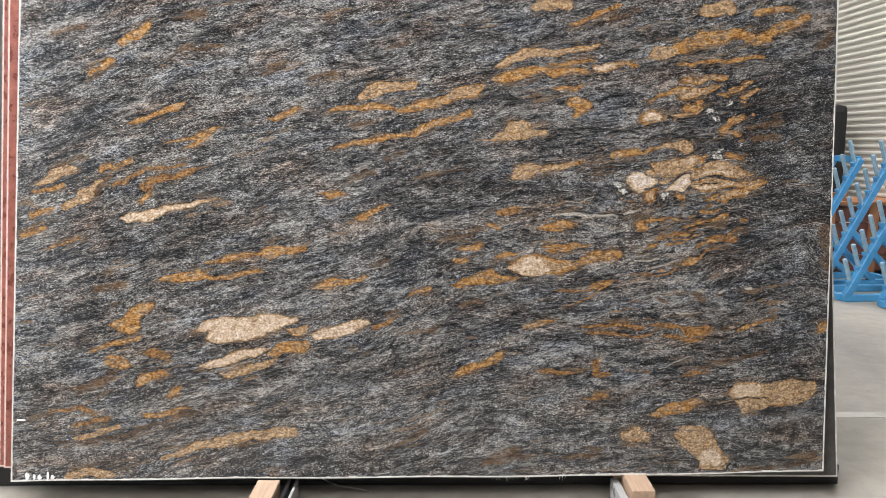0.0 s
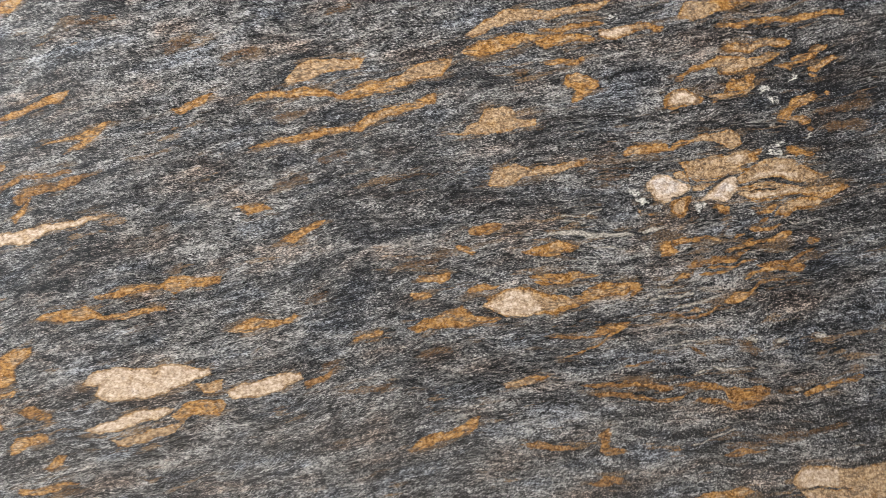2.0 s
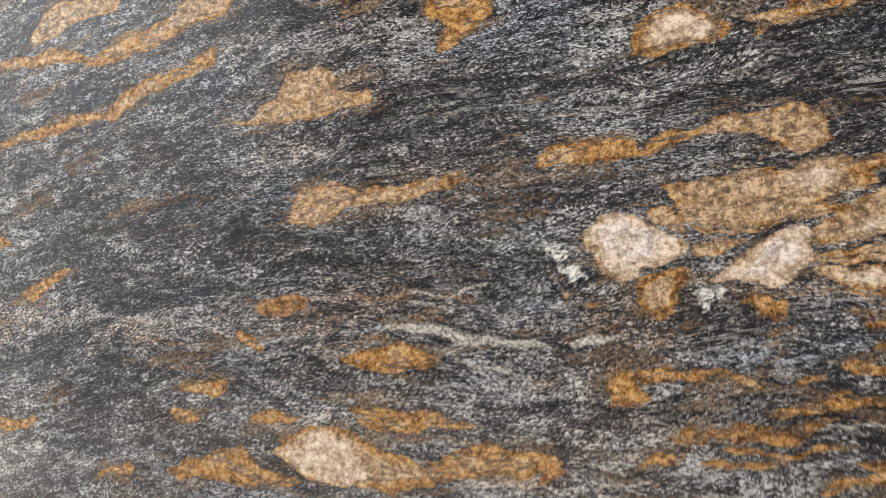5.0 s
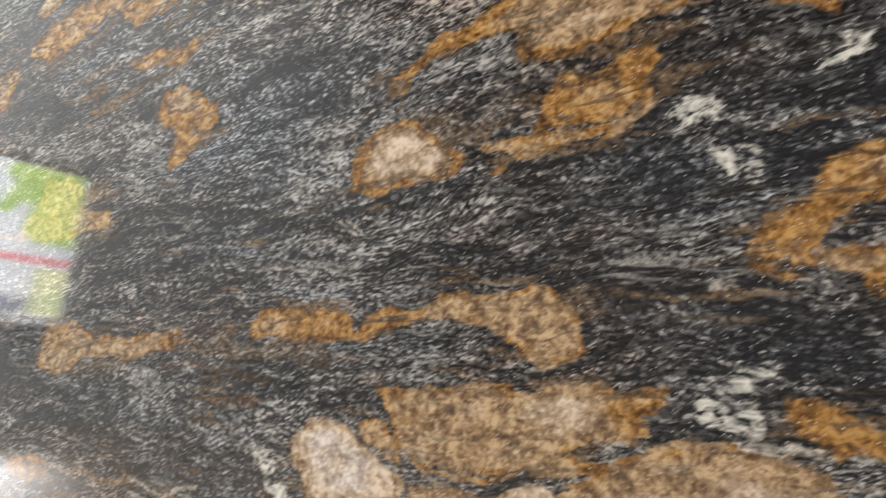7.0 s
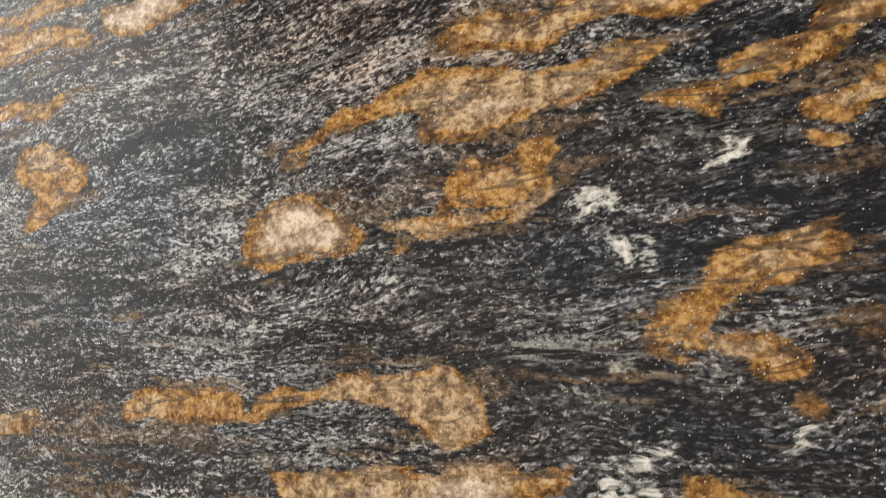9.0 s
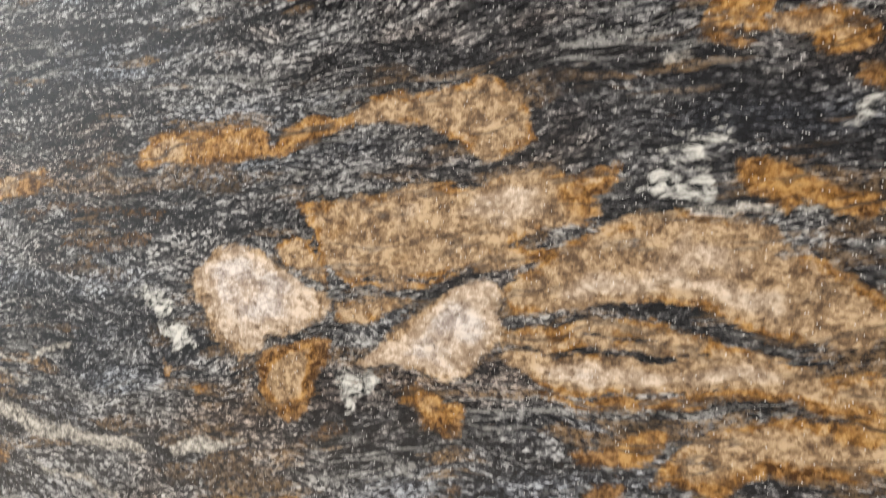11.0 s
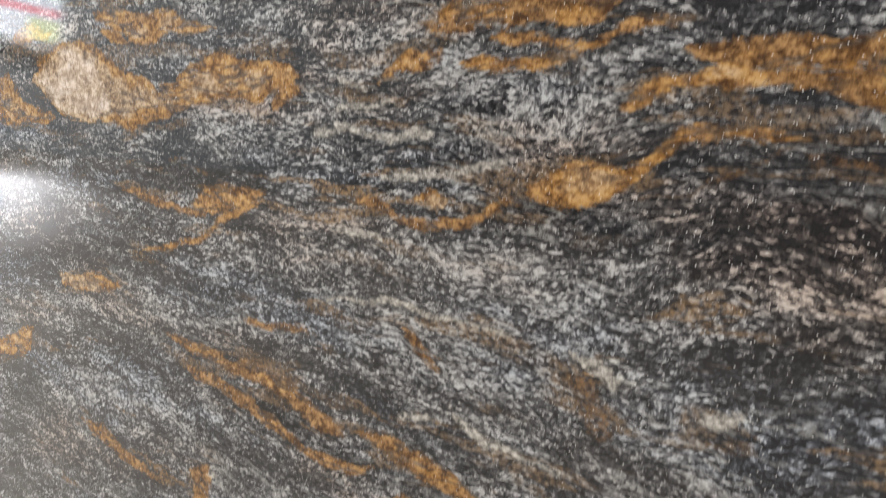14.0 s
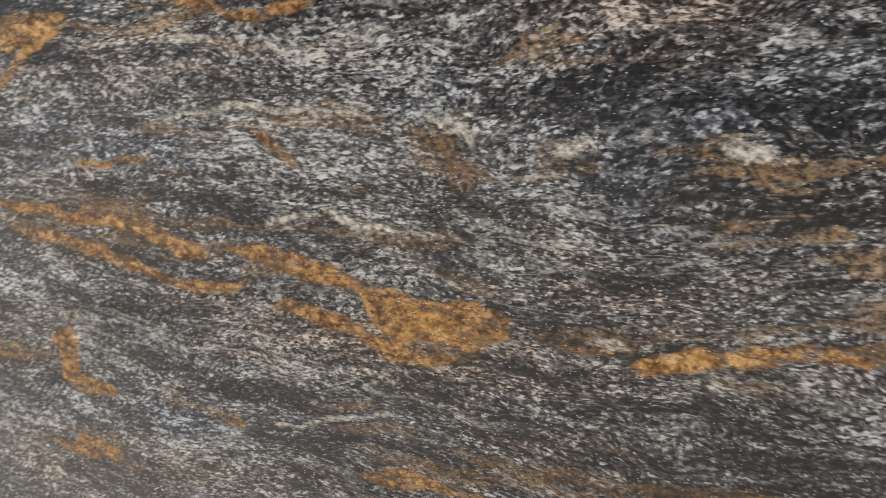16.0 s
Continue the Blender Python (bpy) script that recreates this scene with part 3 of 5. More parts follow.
vein("silver", (0.59, 0.58, 0.054))
vein("silver", (2.33, 0.89, 0.021), (2.47, 0.90, 0.017))
vein("dark", (2.72, 1.04, 0.012), (2.78, 1.05, 0.012))
vein("silver", (2.51, 0.71, 0.014), (2.56, 0.71, 0.009))
vein("silver", (1.96, 0.51, 0.024), (1.95, 0.34, 0.037))
vein("dark", (2.54, 1.41, 0.019), (2.64, 1.41, 0.017))
vein("dark", (2.75, 1.50, 0.013), (2.67, 1.52, 0.010))
vein("dark", (2.60, 1.34, 0.011), (2.63, 1.33, 0.010))
vein("silver", (-0.07, 1.71, 0.013), (-0.06, 1.19, 0.013), (-0.06, 0.55, 0.015), (-0.06, 0.07, 0.015))
vein("rust", (1.406, 1.691, 0.0075), (1.470, 1.714, 0.0075))
vein("rust", (0.936, 1.582, 0.0107), (1.000, 1.616, 0.0096))
vein("rust", (1.108, 1.566, 0.0075), (1.193, 1.589, 0.0096))
vein("rust", (1.443, 0.172, 0.0054), (1.593, 0.237, 0.0076))
vein("ochre", (0.066, 1.109, 0.0064), (0.173, 1.134, 0.0086))
vein("tan", (0.238, 1.103, 0.0107), (0.323, 1.155, 0.0097))
vein("umber", (0.366, 1.139, 0.0064), (0.493, 1.206, 0.0075), (0.643, 1.227, 0.0054))
vein("umber", (0.134, 0.896, 0.0054), (0.241, 0.942, 0.0065))
vein("rust", (1.267, 1.201, 0.0075), (1.353, 1.218, 0.0075))
vein("rust", (2.240, 1.820, 0.0075), (2.347, 1.855, 0.0086))
vein("ochre", (2.503, 1.656, 0.0064), (2.696, 1.676, 0.0086), (2.825, 1.696, 0.0064))
vein("seam", (2.054, 0.940, 0.0022), (2.097, 0.913, 0.0039), (2.118, 0.900, 0.0027))
vein("seam", (2.474, 0.992, 0.0016), (2.528, 1.002, 0.0019), (2.570, 1.002, 0.0015))
vein("seam", (2.579, 0.954, 0.0015), (2.650, 0.978, 0.0024), (2.699, 0.983, 0.0023), (2.727, 0.977, 0.0019))
vein("seam", (2.438, 1.520, 0.0043), (2.498, 1.520, 0.0041), (2.518, 1.500, 0.0050))
vein("seam", (2.472, 1.585, 0.0021), (2.547, 1.574, 0.0028), (2.627, 1.581, 0.0022), (2.672, 1.592, 0.0018))
vein("seam", (2.699, 1.414, 0.0022), (2.735, 1.424, 0.0037), (2.763, 1.442, 0.0027))
vein("pale", (2.086, 1.123, 0.0026), (2.145, 1.128, 0.0020), (2.198, 1.145, 0.0012))
vein("pale", (2.087, 1.108, 0.0020), (2.154, 1.112, 0.0015))
vein("pale", (2.161, 1.044, 0.0015), (2.223, 1.041, 0.0019), (2.269, 1.031, 0.0014))
vein("pale", (2.706, 1.120, 0.0013), (2.719, 1.116, 0.0013), (2.744, 1.120, 0.0008))
vein("pale", (2.358, 0.902, 0.0013), (2.416, 0.909, 0.0021), (2.452, 0.919, 0.0028))
vein("pale", (2.425, 0.885, 0.0017), (2.486, 0.899, 0.0012), (2.522, 0.905, 0.0011))
vein("pale", (2.509, 0.723, 0.0013), (2.543, 0.710, 0.0035), (2.581, 0.712, 0.0017), (2.608, 0.711, 0.0010))
vein("pale", (2.459, 0.690, 0.0019), (2.492, 0.700, 0.0014))
vein("pale", (2.359, 0.758, 0.0012), (2.443, 0.782, 0.0018), (2.496, 0.791, 0.0013), (2.545, 0.796, 0.0010))
vein("pale", (2.464, 0.495, 0.0018), (2.523, 0.520, 0.0020), (2.575, 0.542, 0.0011))
vein("pale", (2.365, 0.822, 0.0022), (2.422, 0.826, 0.0017))
vein("pale", (2.342, 0.895, 0.0019), (2.400, 0.908, 0.0022), (2.448, 0.919, 0.0030))
vein("pale", (2.358, 0.916, 0.0014), (2.413, 0.936, 0.0013))
vein("pale", (2.416, 0.878, 0.0018), (2.477, 0.896, 0.0017), (2.523, 0.908, 0.0012))
vein("pale", (2.591, 1.031, 0.0011), (2.644, 1.042, 0.0014), (2.693, 1.042, 0.0010), (2.714, 1.045, 0.0008))
vein("pale", (2.355, 0.939, 0.0023), (2.384, 0.940, 0.0013))
patch("ochre", (2.354, 1.440), (2.358, 1.458), (2.385, 1.474), (2.413, 1.482), (2.438, 1.476), (2.457, 1.466), (2.473, 1.458), (2.469, 1.448), (2.447, 1.438), (2.419, 1.430), (2.380, 1.424), (2.362, 1.427))
heart("cream", (2.375, 1.441), (2.381, 1.463), (2.414, 1.475), (2.445, 1.463), (2.456, 1.455), (2.439, 1.442), (2.407, 1.438))
patch("ochre", (2.386, 1.497), (2.387, 1.510), (2.402, 1.523), (2.427, 1.542), (2.458, 1.554), (2.487, 1.561), (2.505, 1.570), (2.541, 1.572), (2.572, 1.570), (2.592, 1.573), (2.615, 1.579), (2.645, 1.580), (2.666, 1.580), (2.670, 1.575), (2.649, 1.562), (2.625, 1.553), (2.594, 1.547), (2.579, 1.536), (2.551, 1.521), (2.529, 1.516), (2.510, 1.519), (2.505, 1.528), (2.503, 1.540), (2.479, 1.543), (2.455, 1.535), (2.429, 1.529), (2.413, 1.523), (2.409, 1.512), (2.405, 1.497))
heart("tan", (2.478, 1.551), (2.542, 1.566), (2.592, 1.567), (2.652, 1.576), (2.632, 1.556), (2.578, 1.541), (2.528, 1.527), (2.508, 1.540))
patch("ochre", (2.651, 1.544), (2.671, 1.552), (2.701, 1.554), (2.722, 1.559), (2.731, 1.562), (2.732, 1.554), (2.714, 1.548), (2.700, 1.546), (2.699, 1.532), (2.685, 1.538), (2.668, 1.540))
patch("ochre", (2.700, 1.564), (2.718, 1.576), (2.742, 1.587), (2.744, 1.600), (2.764, 1.606), (2.796, 1.604), (2.786, 1.592), (2.765, 1.584), (2.757, 1.570), (2.734, 1.560), (2.700, 1.557))
patch("ochre", (2.517, 1.472), (2.523, 1.488), (2.539, 1.508), (2.564, 1.509), (2.584, 1.522), (2.603, 1.528), (2.606, 1.515), (2.598, 1.496), (2.587, 1.485), (2.567, 1.475), (2.542, 1.472))
patch("tan", (2.478, 1.465), (2.510, 1.471), (2.542, 1.469), (2.572, 1.475), (2.591, 1.485), (2.602, 1.496), (2.605, 1.489), (2.592, 1.478), (2.572, 1.466), (2.543, 1.461), (2.516, 1.457), (2.488, 1.459))
patch("ochre", (2.489, 1.449), (2.498, 1.453), (2.508, 1.448), (2.494, 1.444))
patch("ochre", (2.510, 1.595), (2.529, 1.607), (2.555, 1.611), (2.589, 1.611), (2.616, 1.618), (2.638, 1.622), (2.694, 1.616), (2.691, 1.602), (2.675, 1.594), (2.643, 1.600), (2.614, 1.596), (2.591, 1.586), (2.575, 1.583), (2.549, 1.584), (2.527, 1.581), (2.511, 1.586))
heart("tan", (2.548, 1.602), (2.597, 1.605), (2.649, 1.614), (2.678, 1.607), (2.664, 1.600), (2.621, 1.600), (2.582, 1.591), (2.548, 1.592))
patch("ochre", (2.743, 1.539), (2.752, 1.548), (2.771, 1.555), (2.787, 1.569), (2.804, 1.578), (2.818, 1.568), (2.805, 1.560), (2.790, 1.549), (2.777, 1.544), (2.772, 1.535), (2.756, 1.532), (2.744, 1.534))
heart("tan", (2.766, 1.546), (2.782, 1.562), (2.804, 1.574), (2.811, 1.569), (2.805, 1.565), (2.788, 1.552), (2.772, 1.541))
patch("ochre", (2.743, 1.523), (2.750, 1.527), (2.767, 1.527), (2.766, 1.520), (2.757, 1.517), (2.748, 1.518))
patch("ochre", (2.784, 1.477), (2.788, 1.483), (2.798, 1.482), (2.802, 1.478), (2.794, 1.470), (2.788, 1.472))
patch("ochre", (2.664, 1.405), (2.669, 1.428), (2.692, 1.438), (2.704, 1.452), (2.722, 1.462), (2.745, 1.470), (2.761, 1.475), (2.763, 1.467), (2.770, 1.462), (2.765, 1.455), (2.757, 1.449), (2.743, 1.439), (2.729, 1.434), (2.714, 1.430), (2.702, 1.422), (2.698, 1.412), (2.690, 1.408), (2.681, 1.407), (2.675, 1.393), (2.666, 1.394))
patch("ochre", (2.680, 1.409), (2.703, 1.411), (2.721, 1.410), (2.739, 1.407), (2.751, 1.400), (2.753, 1.394), (2.748, 1.386), (2.735, 1.385), (2.723, 1.388), (2.719, 1.396), (2.707, 1.402), (2.687, 1.403))
heart("cream", (2.682, 1.407), (2.709, 1.408), (2.728, 1.403), (2.722, 1.400), (2.694, 1.403))
patch("ochre", (2.673, 1.395), (2.684, 1.399), (2.697, 1.396), (2.688, 1.392))
patch("tan", (2.446, 1.341), (2.460, 1.353), (2.489, 1.360), (2.512, 1.368), (2.525, 1.373), (2.543, 1.370), (2.557, 1.361), (2.564, 1.351), (2.571, 1.341), (2.576, 1.334), (2.568, 1.328), (2.552, 1.321), (2.543, 1.321), (2.534, 1.327), (2.520, 1.333), (2.506, 1.336), (2.482, 1.335), (2.467, 1.336), (2.452, 1.336))
patch("ochre", (2.249, 1.301), (2.265, 1.318), (2.308, 1.325), (2.339, 1.330), (2.360, 1.336), (2.373, 1.326), (2.374, 1.318), (2.386, 1.335), (2.414, 1.340), (2.430, 1.338), (2.451, 1.342), (2.446, 1.335), (2.421, 1.327), (2.400, 1.320), (2.377, 1.314), (2.348, 1.305), (2.312, 1.297), (2.278, 1.296), (2.254, 1.296))
patch("ochre", (2.744, 1.374), (2.749, 1.378), (2.758, 1.377), (2.762, 1.370), (2.757, 1.364), (2.749, 1.366))
patch("mica", (2.615, 1.482), (2.625, 1.497), (2.642, 1.493), (2.644, 1.483), (2.632, 1.474), (2.623, 1.472))
patch("mica", (2.637, 1.465), (2.656, 1.469), (2.667, 1.460), (2.664, 1.449), (2.651, 1.445), (2.639, 1.455))
patch("mica", (2.652, 1.330), (2.665, 1.343), (2.680, 1.345), (2.682, 1.337), (2.669, 1.330), (2.659, 1.325))
patch("pale", (2.650, 1.385), (2.662, 1.388), (2.663, 1.384), (2.650, 1.382))
patch("mica", (2.745, 1.355), (2.753, 1.361), (2.756, 1.355), (2.748, 1.352))
patch("ochre", (2.178, 1.624), (2.178, 1.648), (2.230, 1.653), (2.272, 1.661), (2.292, 1.664), (2.350, 1.657), (2.349, 1.645), (2.334, 1.636), (2.314, 1.642), (2.275, 1.636), (2.249, 1.626), (2.206, 1.619))
heart("cream", (2.181, 1.629), (2.193, 1.649), (2.258, 1.655), (2.268, 1.639), (2.234, 1.627))
patch("ochre", (2.031, 1.595), (1.993, 1.609), (2.026, 1.619), (2.079, 1.632), (2.140, 1.630), (2.171, 1.617), (2.152, 1.610), (2.101, 1.611), (2.067, 1.602), (2.040, 1.596))
patch("ochre", (2.020, 1.649), (2.075, 1.655), (2.126, 1.662), (2.189, 1.672), (2.198, 1.665), (2.153, 1.651), (2.095, 1.642), (2.022, 1.640), (2.008, 1.646))
patch("ochre", (2.088, 1.492), (2.087, 1.519), (2.116, 1.530), (2.143, 1.519), (2.179, 1.498), (2.181, 1.485), (2.153, 1.466), (2.131, 1.449), (2.106, 1.443), (2.111, 1.465), (2.126, 1.476))
patch("cream", (2.320, 1.219), (2.334, 1.236), (2.355, 1.244), (2.370, 1.243), (2.387, 1.234), (2.402, 1.227), (2.432, 1.221), (2.439, 1.216), (2.434, 1.204), (2.412, 1.189), (2.393, 1.181), (2.389, 1.168), (2.370, 1.159), (2.347, 1.171), (2.340, 1.187), (2.325, 1.200))
heart("white", (2.334, 1.216), (2.355, 1.239), (2.388, 1.225), (2.418, 1.216), (2.401, 1.198), (2.367, 1.186), (2.344, 1.196))
patch("tan", (2.390, 1.246), (2.404, 1.257), (2.418, 1.256), (2.434, 1.243), (2.435, 1.226), (2.411, 1.232), (2.396, 1.234))
patch("umber", (2.386, 1.155), (2.394, 1.172), (2.422, 1.186), (2.440, 1.190), (2.442, 1.175), (2.433, 1.153), (2.430, 1.135), (2.412, 1.121), (2.394, 1.129), (2.385, 1.142))
heart("tan", (2.392, 1.147), (2.404, 1.170), (2.428, 1.177), (2.426, 1.148), (2.409, 1.129))
patch("tan", (2.408, 1.284), (2.447, 1.283), (2.473, 1.292), (2.514, 1.297), (2.541, 1.304), (2.562, 1.313), (2.587, 1.316), (2.608, 1.316), (2.626, 1.317), (2.626, 1.308), (2.615, 1.300), (2.621, 1.291), (2.608, 1.284), (2.588, 1.280), (2.564, 1.271), (2.549, 1.265), (2.571, 1.268), (2.593, 1.270), (2.566, 1.254), (2.548, 1.245), (2.529, 1.240), (2.510, 1.227), (2.489, 1.225), (2.459, 1.226), (2.444, 1.234), (2.433, 1.245), (2.427, 1.261), (2.416, 1.270))
heart("cream", (2.529, 1.284), (2.537, 1.300), (2.574, 1.307), (2.592, 1.302), (2.591, 1.288), (2.562, 1.282), (2.543, 1.281))
heart("ochre", (2.591, 1.314), (2.608, 1.316), (2.626, 1.317), (2.626, 1.308), (2.615, 1.300), (2.621, 1.291), (2.608, 1.284), (2.596, 1.299))
patch("tan", (2.441, 1.218), (2.473, 1.219), (2.503, 1.221), (2.491, 1.214), (2.466, 1.205), (2.443, 1.205))
patch("cream", (2.464, 1.180), (2.484, 1.196), (2.508, 1.212), (2.523, 1.224), (2.541, 1.237), (2.556, 1.242), (2.562, 1.236), (2.562, 1.219), (2.571, 1.211), (2.566, 1.202), (2.558, 1.194), (2.541, 1.177), (2.525, 1.171), (2.504, 1.175), (2.487, 1.177), (2.469, 1.176))
heart("white", (2.494, 1.185), (2.509, 1.206), (2.535, 1.224), (2.555, 1.219), (2.553, 1.200), (2.528, 1.182), (2.508, 1.180))
patch("tan", (2.566, 1.248), (2.593, 1.270), (2.625, 1.285), (2.651, 1.288), (2.669, 1.292), (2.687, 1.296), (2.707, 1.294), (2.716, 1.290), (2.726, 1.280), (2.718, 1.276), (2.735, 1.270), (2.764, 1.266), (2.790, 1.253), (2.768, 1.234), (2.751, 1.230), (2.732, 1.232), (2.718, 1.228), (2.694, 1.234), (2.676, 1.237), (2.663, 1.242), (2.641, 1.241), (2.628, 1.240), (2.615, 1.234), (2.591, 1.230), (2.569, 1.224), (2.563, 1.234))
heart("cream", (2.596, 1.240), (2.612, 1.257), (2.645, 1.258), (2.674, 1.280), (2.689, 1.274), (2.677, 1.254), (2.720, 1.255), (2.744, 1.245), (2.722, 1.240), (2.678, 1.245), (2.637, 1.244), (2.604, 1.236))
patch("tan", (2.565, 1.211), (2.585, 1.218), (2.612, 1.227), (2.635, 1.232), (2.655, 1.231), (2.672, 1.223), (2.696, 1.218), (2.725, 1.220), (2.742, 1.215), (2.770, 1.217), (2.787, 1.209), (2.773, 1.196), (2.755, 1.194), (2.728, 1.196), (2.709, 1.190), (2.688, 1.187), (2.664, 1.180), (2.639, 1.176), (2.618, 1.176), (2.594, 1.176), (2.593, 1.184), (2.574, 1.189), (2.565, 1.195), (2.580, 1.200), (2.566, 1.202))
heart("ochre", (2.593, 1.179), (2.625, 1.182), (2.670, 1.187), (2.714, 1.197), (2.755, 1.201), (2.772, 1.201), (2.776, 1.199), (2.773, 1.196), (2.728, 1.195), (2.671, 1.180), (2.625, 1.175))
heart("cream", (2.595, 1.192), (2.622, 1.204), (2.661, 1.205), (2.695, 1.207), (2.720, 1.213), (2.727, 1.206), (2.693, 1.197), (2.644, 1.190))
patch("ochre", (2.612, 1.147), (2.635, 1.154), (2.653, 1.164), (2.672, 1.169), (2.672, 1.159), (2.662, 1.149), (2.649, 1.145), (2.636, 1.146), (2.623, 1.140), (2.614, 1.142))
patch("tan", (2.662, 1.136), (2.677, 1.157), (2.694, 1.170), (2.713, 1.179), (2.734, 1.189), (2.756, 1.191), (2.773, 1.192), (2.794, 1.183), (2.776, 1.167), (2.760, 1.160), (2.745, 1.152), (2.728, 1.150), (2.717, 1.145), (2.707, 1.138), (2.689, 1.133), (2.676, 1.140), (2.670, 1.136))
heart("ochre", (2.662, 1.136), (2.674, 1.151), (2.705, 1.152), (2.732, 1.161), (2.776, 1.172), (2.781, 1.170), (2.777, 1.166), (2.745, 1.152), (2.728, 1.150), (2.707, 1.138), (2.689, 1.133), (2.676, 1.140))
patch("ochre", (2.493, 1.162), (2.509, 1.167), (2.527, 1.158), (2.543, 1.157), (2.546, 1.146), (2.540, 1.132), (2.529, 1.138), (2.516, 1.141), (2.513, 1.150), (2.502, 1.156))
patch("rust", (2.421, 1.111), (2.439, 1.122), (2.463, 1.133), (2.462, 1.126), (2.440, 1.116), (2.417, 1.105))
patch("ochre", (2.688, 1.329), (2.705, 1.331), (2.725, 1.326), (2.745, 1.319), (2.758, 1.314), (2.766, 1.309), (2.759, 1.304), (2.741, 1.307), (2.725, 1.310), (2.715, 1.302), (2.696, 1.310), (2.689, 1.321))
patch("ochre", (2.356, 1.051), (2.376, 1.066), (2.392, 1.063), (2.399, 1.043), (2.415, 1.032), (2.401, 1.027), (2.381, 1.020), (2.363, 1.017), (2.358, 1.034))
patch("ochre", (2.394, 1.066), (2.426, 1.068), (2.451, 1.063), (2.454, 1.072), (2.481, 1.077), (2.507, 1.076), (2.530, 1.066), (2.517, 1.065), (2.495, 1.067), (2.473, 1.068), (2.456, 1.058), (2.428, 1.050), (2.403, 1.049))
patch("ochre", (2.603, 1.097), (2.617, 1.104), (2.641, 1.104), (2.666, 1.113), (2.684, 1.114), (2.677, 1.107), (2.652, 1.098), (2.636, 1.092), (2.615, 1.089))
patch("ochre", (2.557, 1.074), (2.568, 1.082), (2.594, 1.084), (2.580, 1.076), (2.561, 1.071))
patch("ochre", (2.533, 1.038), (2.540, 1.047), (2.571, 1.053), (2.593, 1.061), (2.619, 1.062), (2.649, 1.070), (2.664, 1.080), (2.681, 1.095), (2.697, 1.097), (2.709, 1.092), (2.705, 1.081), (2.684, 1.070), (2.653, 1.062), (2.619, 1.056), (2.584, 1.045), (2.553, 1.039))
patch("ochre", (2.589, 1.065), (2.599, 1.071), (2.611, 1.069), (2.600, 1.064))
patch("rust", (2.515, 1.087), (2.530, 1.100), (2.549, 1.106), (2.554, 1.101), (2.535, 1.092), (2.523, 1.085))
patch("umber", (2.625, 1.120), (2.631, 1.133), (2.643, 1.139), (2.648, 1.131), (2.639, 1.123))
patch("mica", (2.265, 1.197), (2.293, 1.206), (2.308, 1.197), (2.302, 1.183), (2.278, 1.187))
patch("mica", (2.288, 1.177), (2.313, 1.182), (2.329, 1.168), (2.321, 1.159), (2.298, 1.164))
patch("mica", (2.452, 1.168), (2.474, 1.175), (2.483, 1.167), (2.474, 1.156), (2.468, 1.145), (2.453, 1.156))
patch("mica", (2.643, 1.304), (2.654, 1.316), (2.672, 1.318), (2.682, 1.312), (2.674, 1.303), (2.656, 1.298), (2.640, 1.296))
patch("mica", (2.721, 1.307), (2.730, 1.311), (2.742, 1.309), (2.734, 1.303), (2.723, 1.303))
patch("mica", (2.655, 1.328), (2.666, 1.341), (2.680, 1.344), (2.679, 1.337), (2.664, 1.329), (2.659, 1.322))
patch("pale", (2.313, 1.086), (2.345, 1.101), (2.381, 1.106), (2.351, 1.090), (2.319, 1.081))
patch("mica", (2.301, 1.039), (2.329, 1.047), (2.324, 1.037), (2.308, 1.031))
patch("mica", (2.309, 1.020), (2.331, 1.023), (2.321, 1.016))
patch("pale", (2.669, 1.294), (2.683, 1.301), (2.712, 1.303), (2.712, 1.301), (2.686, 1.298), (2.672, 1.292))
patch("tan", (2.291, 1.152), (2.303, 1.147), (2.301, 1.139), (2.295, 1.142))
patch("ochre", (2.324, 1.137), (2.337, 1.141), (2.338, 1.135), (2.327, 1.132))
patch("umber", (2.104, 1.267), (2.131, 1.283), (2.163, 1.275), (2.140, 1.264), (2.112, 1.264))
patch("rust", (2.121, 1.249), (2.214, 1.263), (2.280, 1.265), (2.275, 1.259), (2.214, 1.257), (2.136, 1.243))
patch("rust", (2.173, 1.221), (2.229, 1.237), (2.276, 1.249), (2.266, 1.238), (2.218, 1.224))
vein("seam", (2.435, 1.234, 0.0018), (2.459, 1.225, 0.0032), (2.490, 1.223, 0.0032), (2.514, 1.227, 0.0032), (2.537, 1.239, 0.0032), (2.559, 1.248, 0.0018))
vein("seam", (2.441, 1.183, 0.0022), (2.475, 1.202, 0.0040), (2.499, 1.213, 0.0040), (2.518, 1.226, 0.0022))
vein("seam", (2.385, 1.159, 0.0018), (2.398, 1.179, 0.0032), (2.426, 1.187, 0.0032), (2.444, 1.199, 0.0018))
vein("seam", (2.365, 1.152, 0.0012), (2.389, 1.124, 0.0022), (2.410, 1.119, 0.0022), (2.429, 1.128, 0.0022), (2.439, 1.158, 0.0022), (2.451, 1.176, 0.0022), (2.469, 1.178, 0.0012))
vein("seam", (2.442, 1.173, 0.0015), (2.487, 1.177, 0.0028), (2.513, 1.169, 0.0028), (2.529, 1.170, 0.0015))
vein("seam", (2.572, 1.201, 0.0014), (2.601, 1.206, 0.0026), (2.628, 1.210, 0.0026), (2.654, 1.210, 0.0026), (2.685, 1.212, 0.0014))
vein("seam", (2.589, 1.181, 0.0009), (2.621, 1.182, 0.0016), (2.663, 1.189, 0.0016), (2.696, 1.195, 0.0009))
vein("seam", (2.453, 1.231, 0.0008), (2.480, 1.232, 0.0014), (2.513, 1.235, 0.0014), (2.540, 1.246, 0.0008))
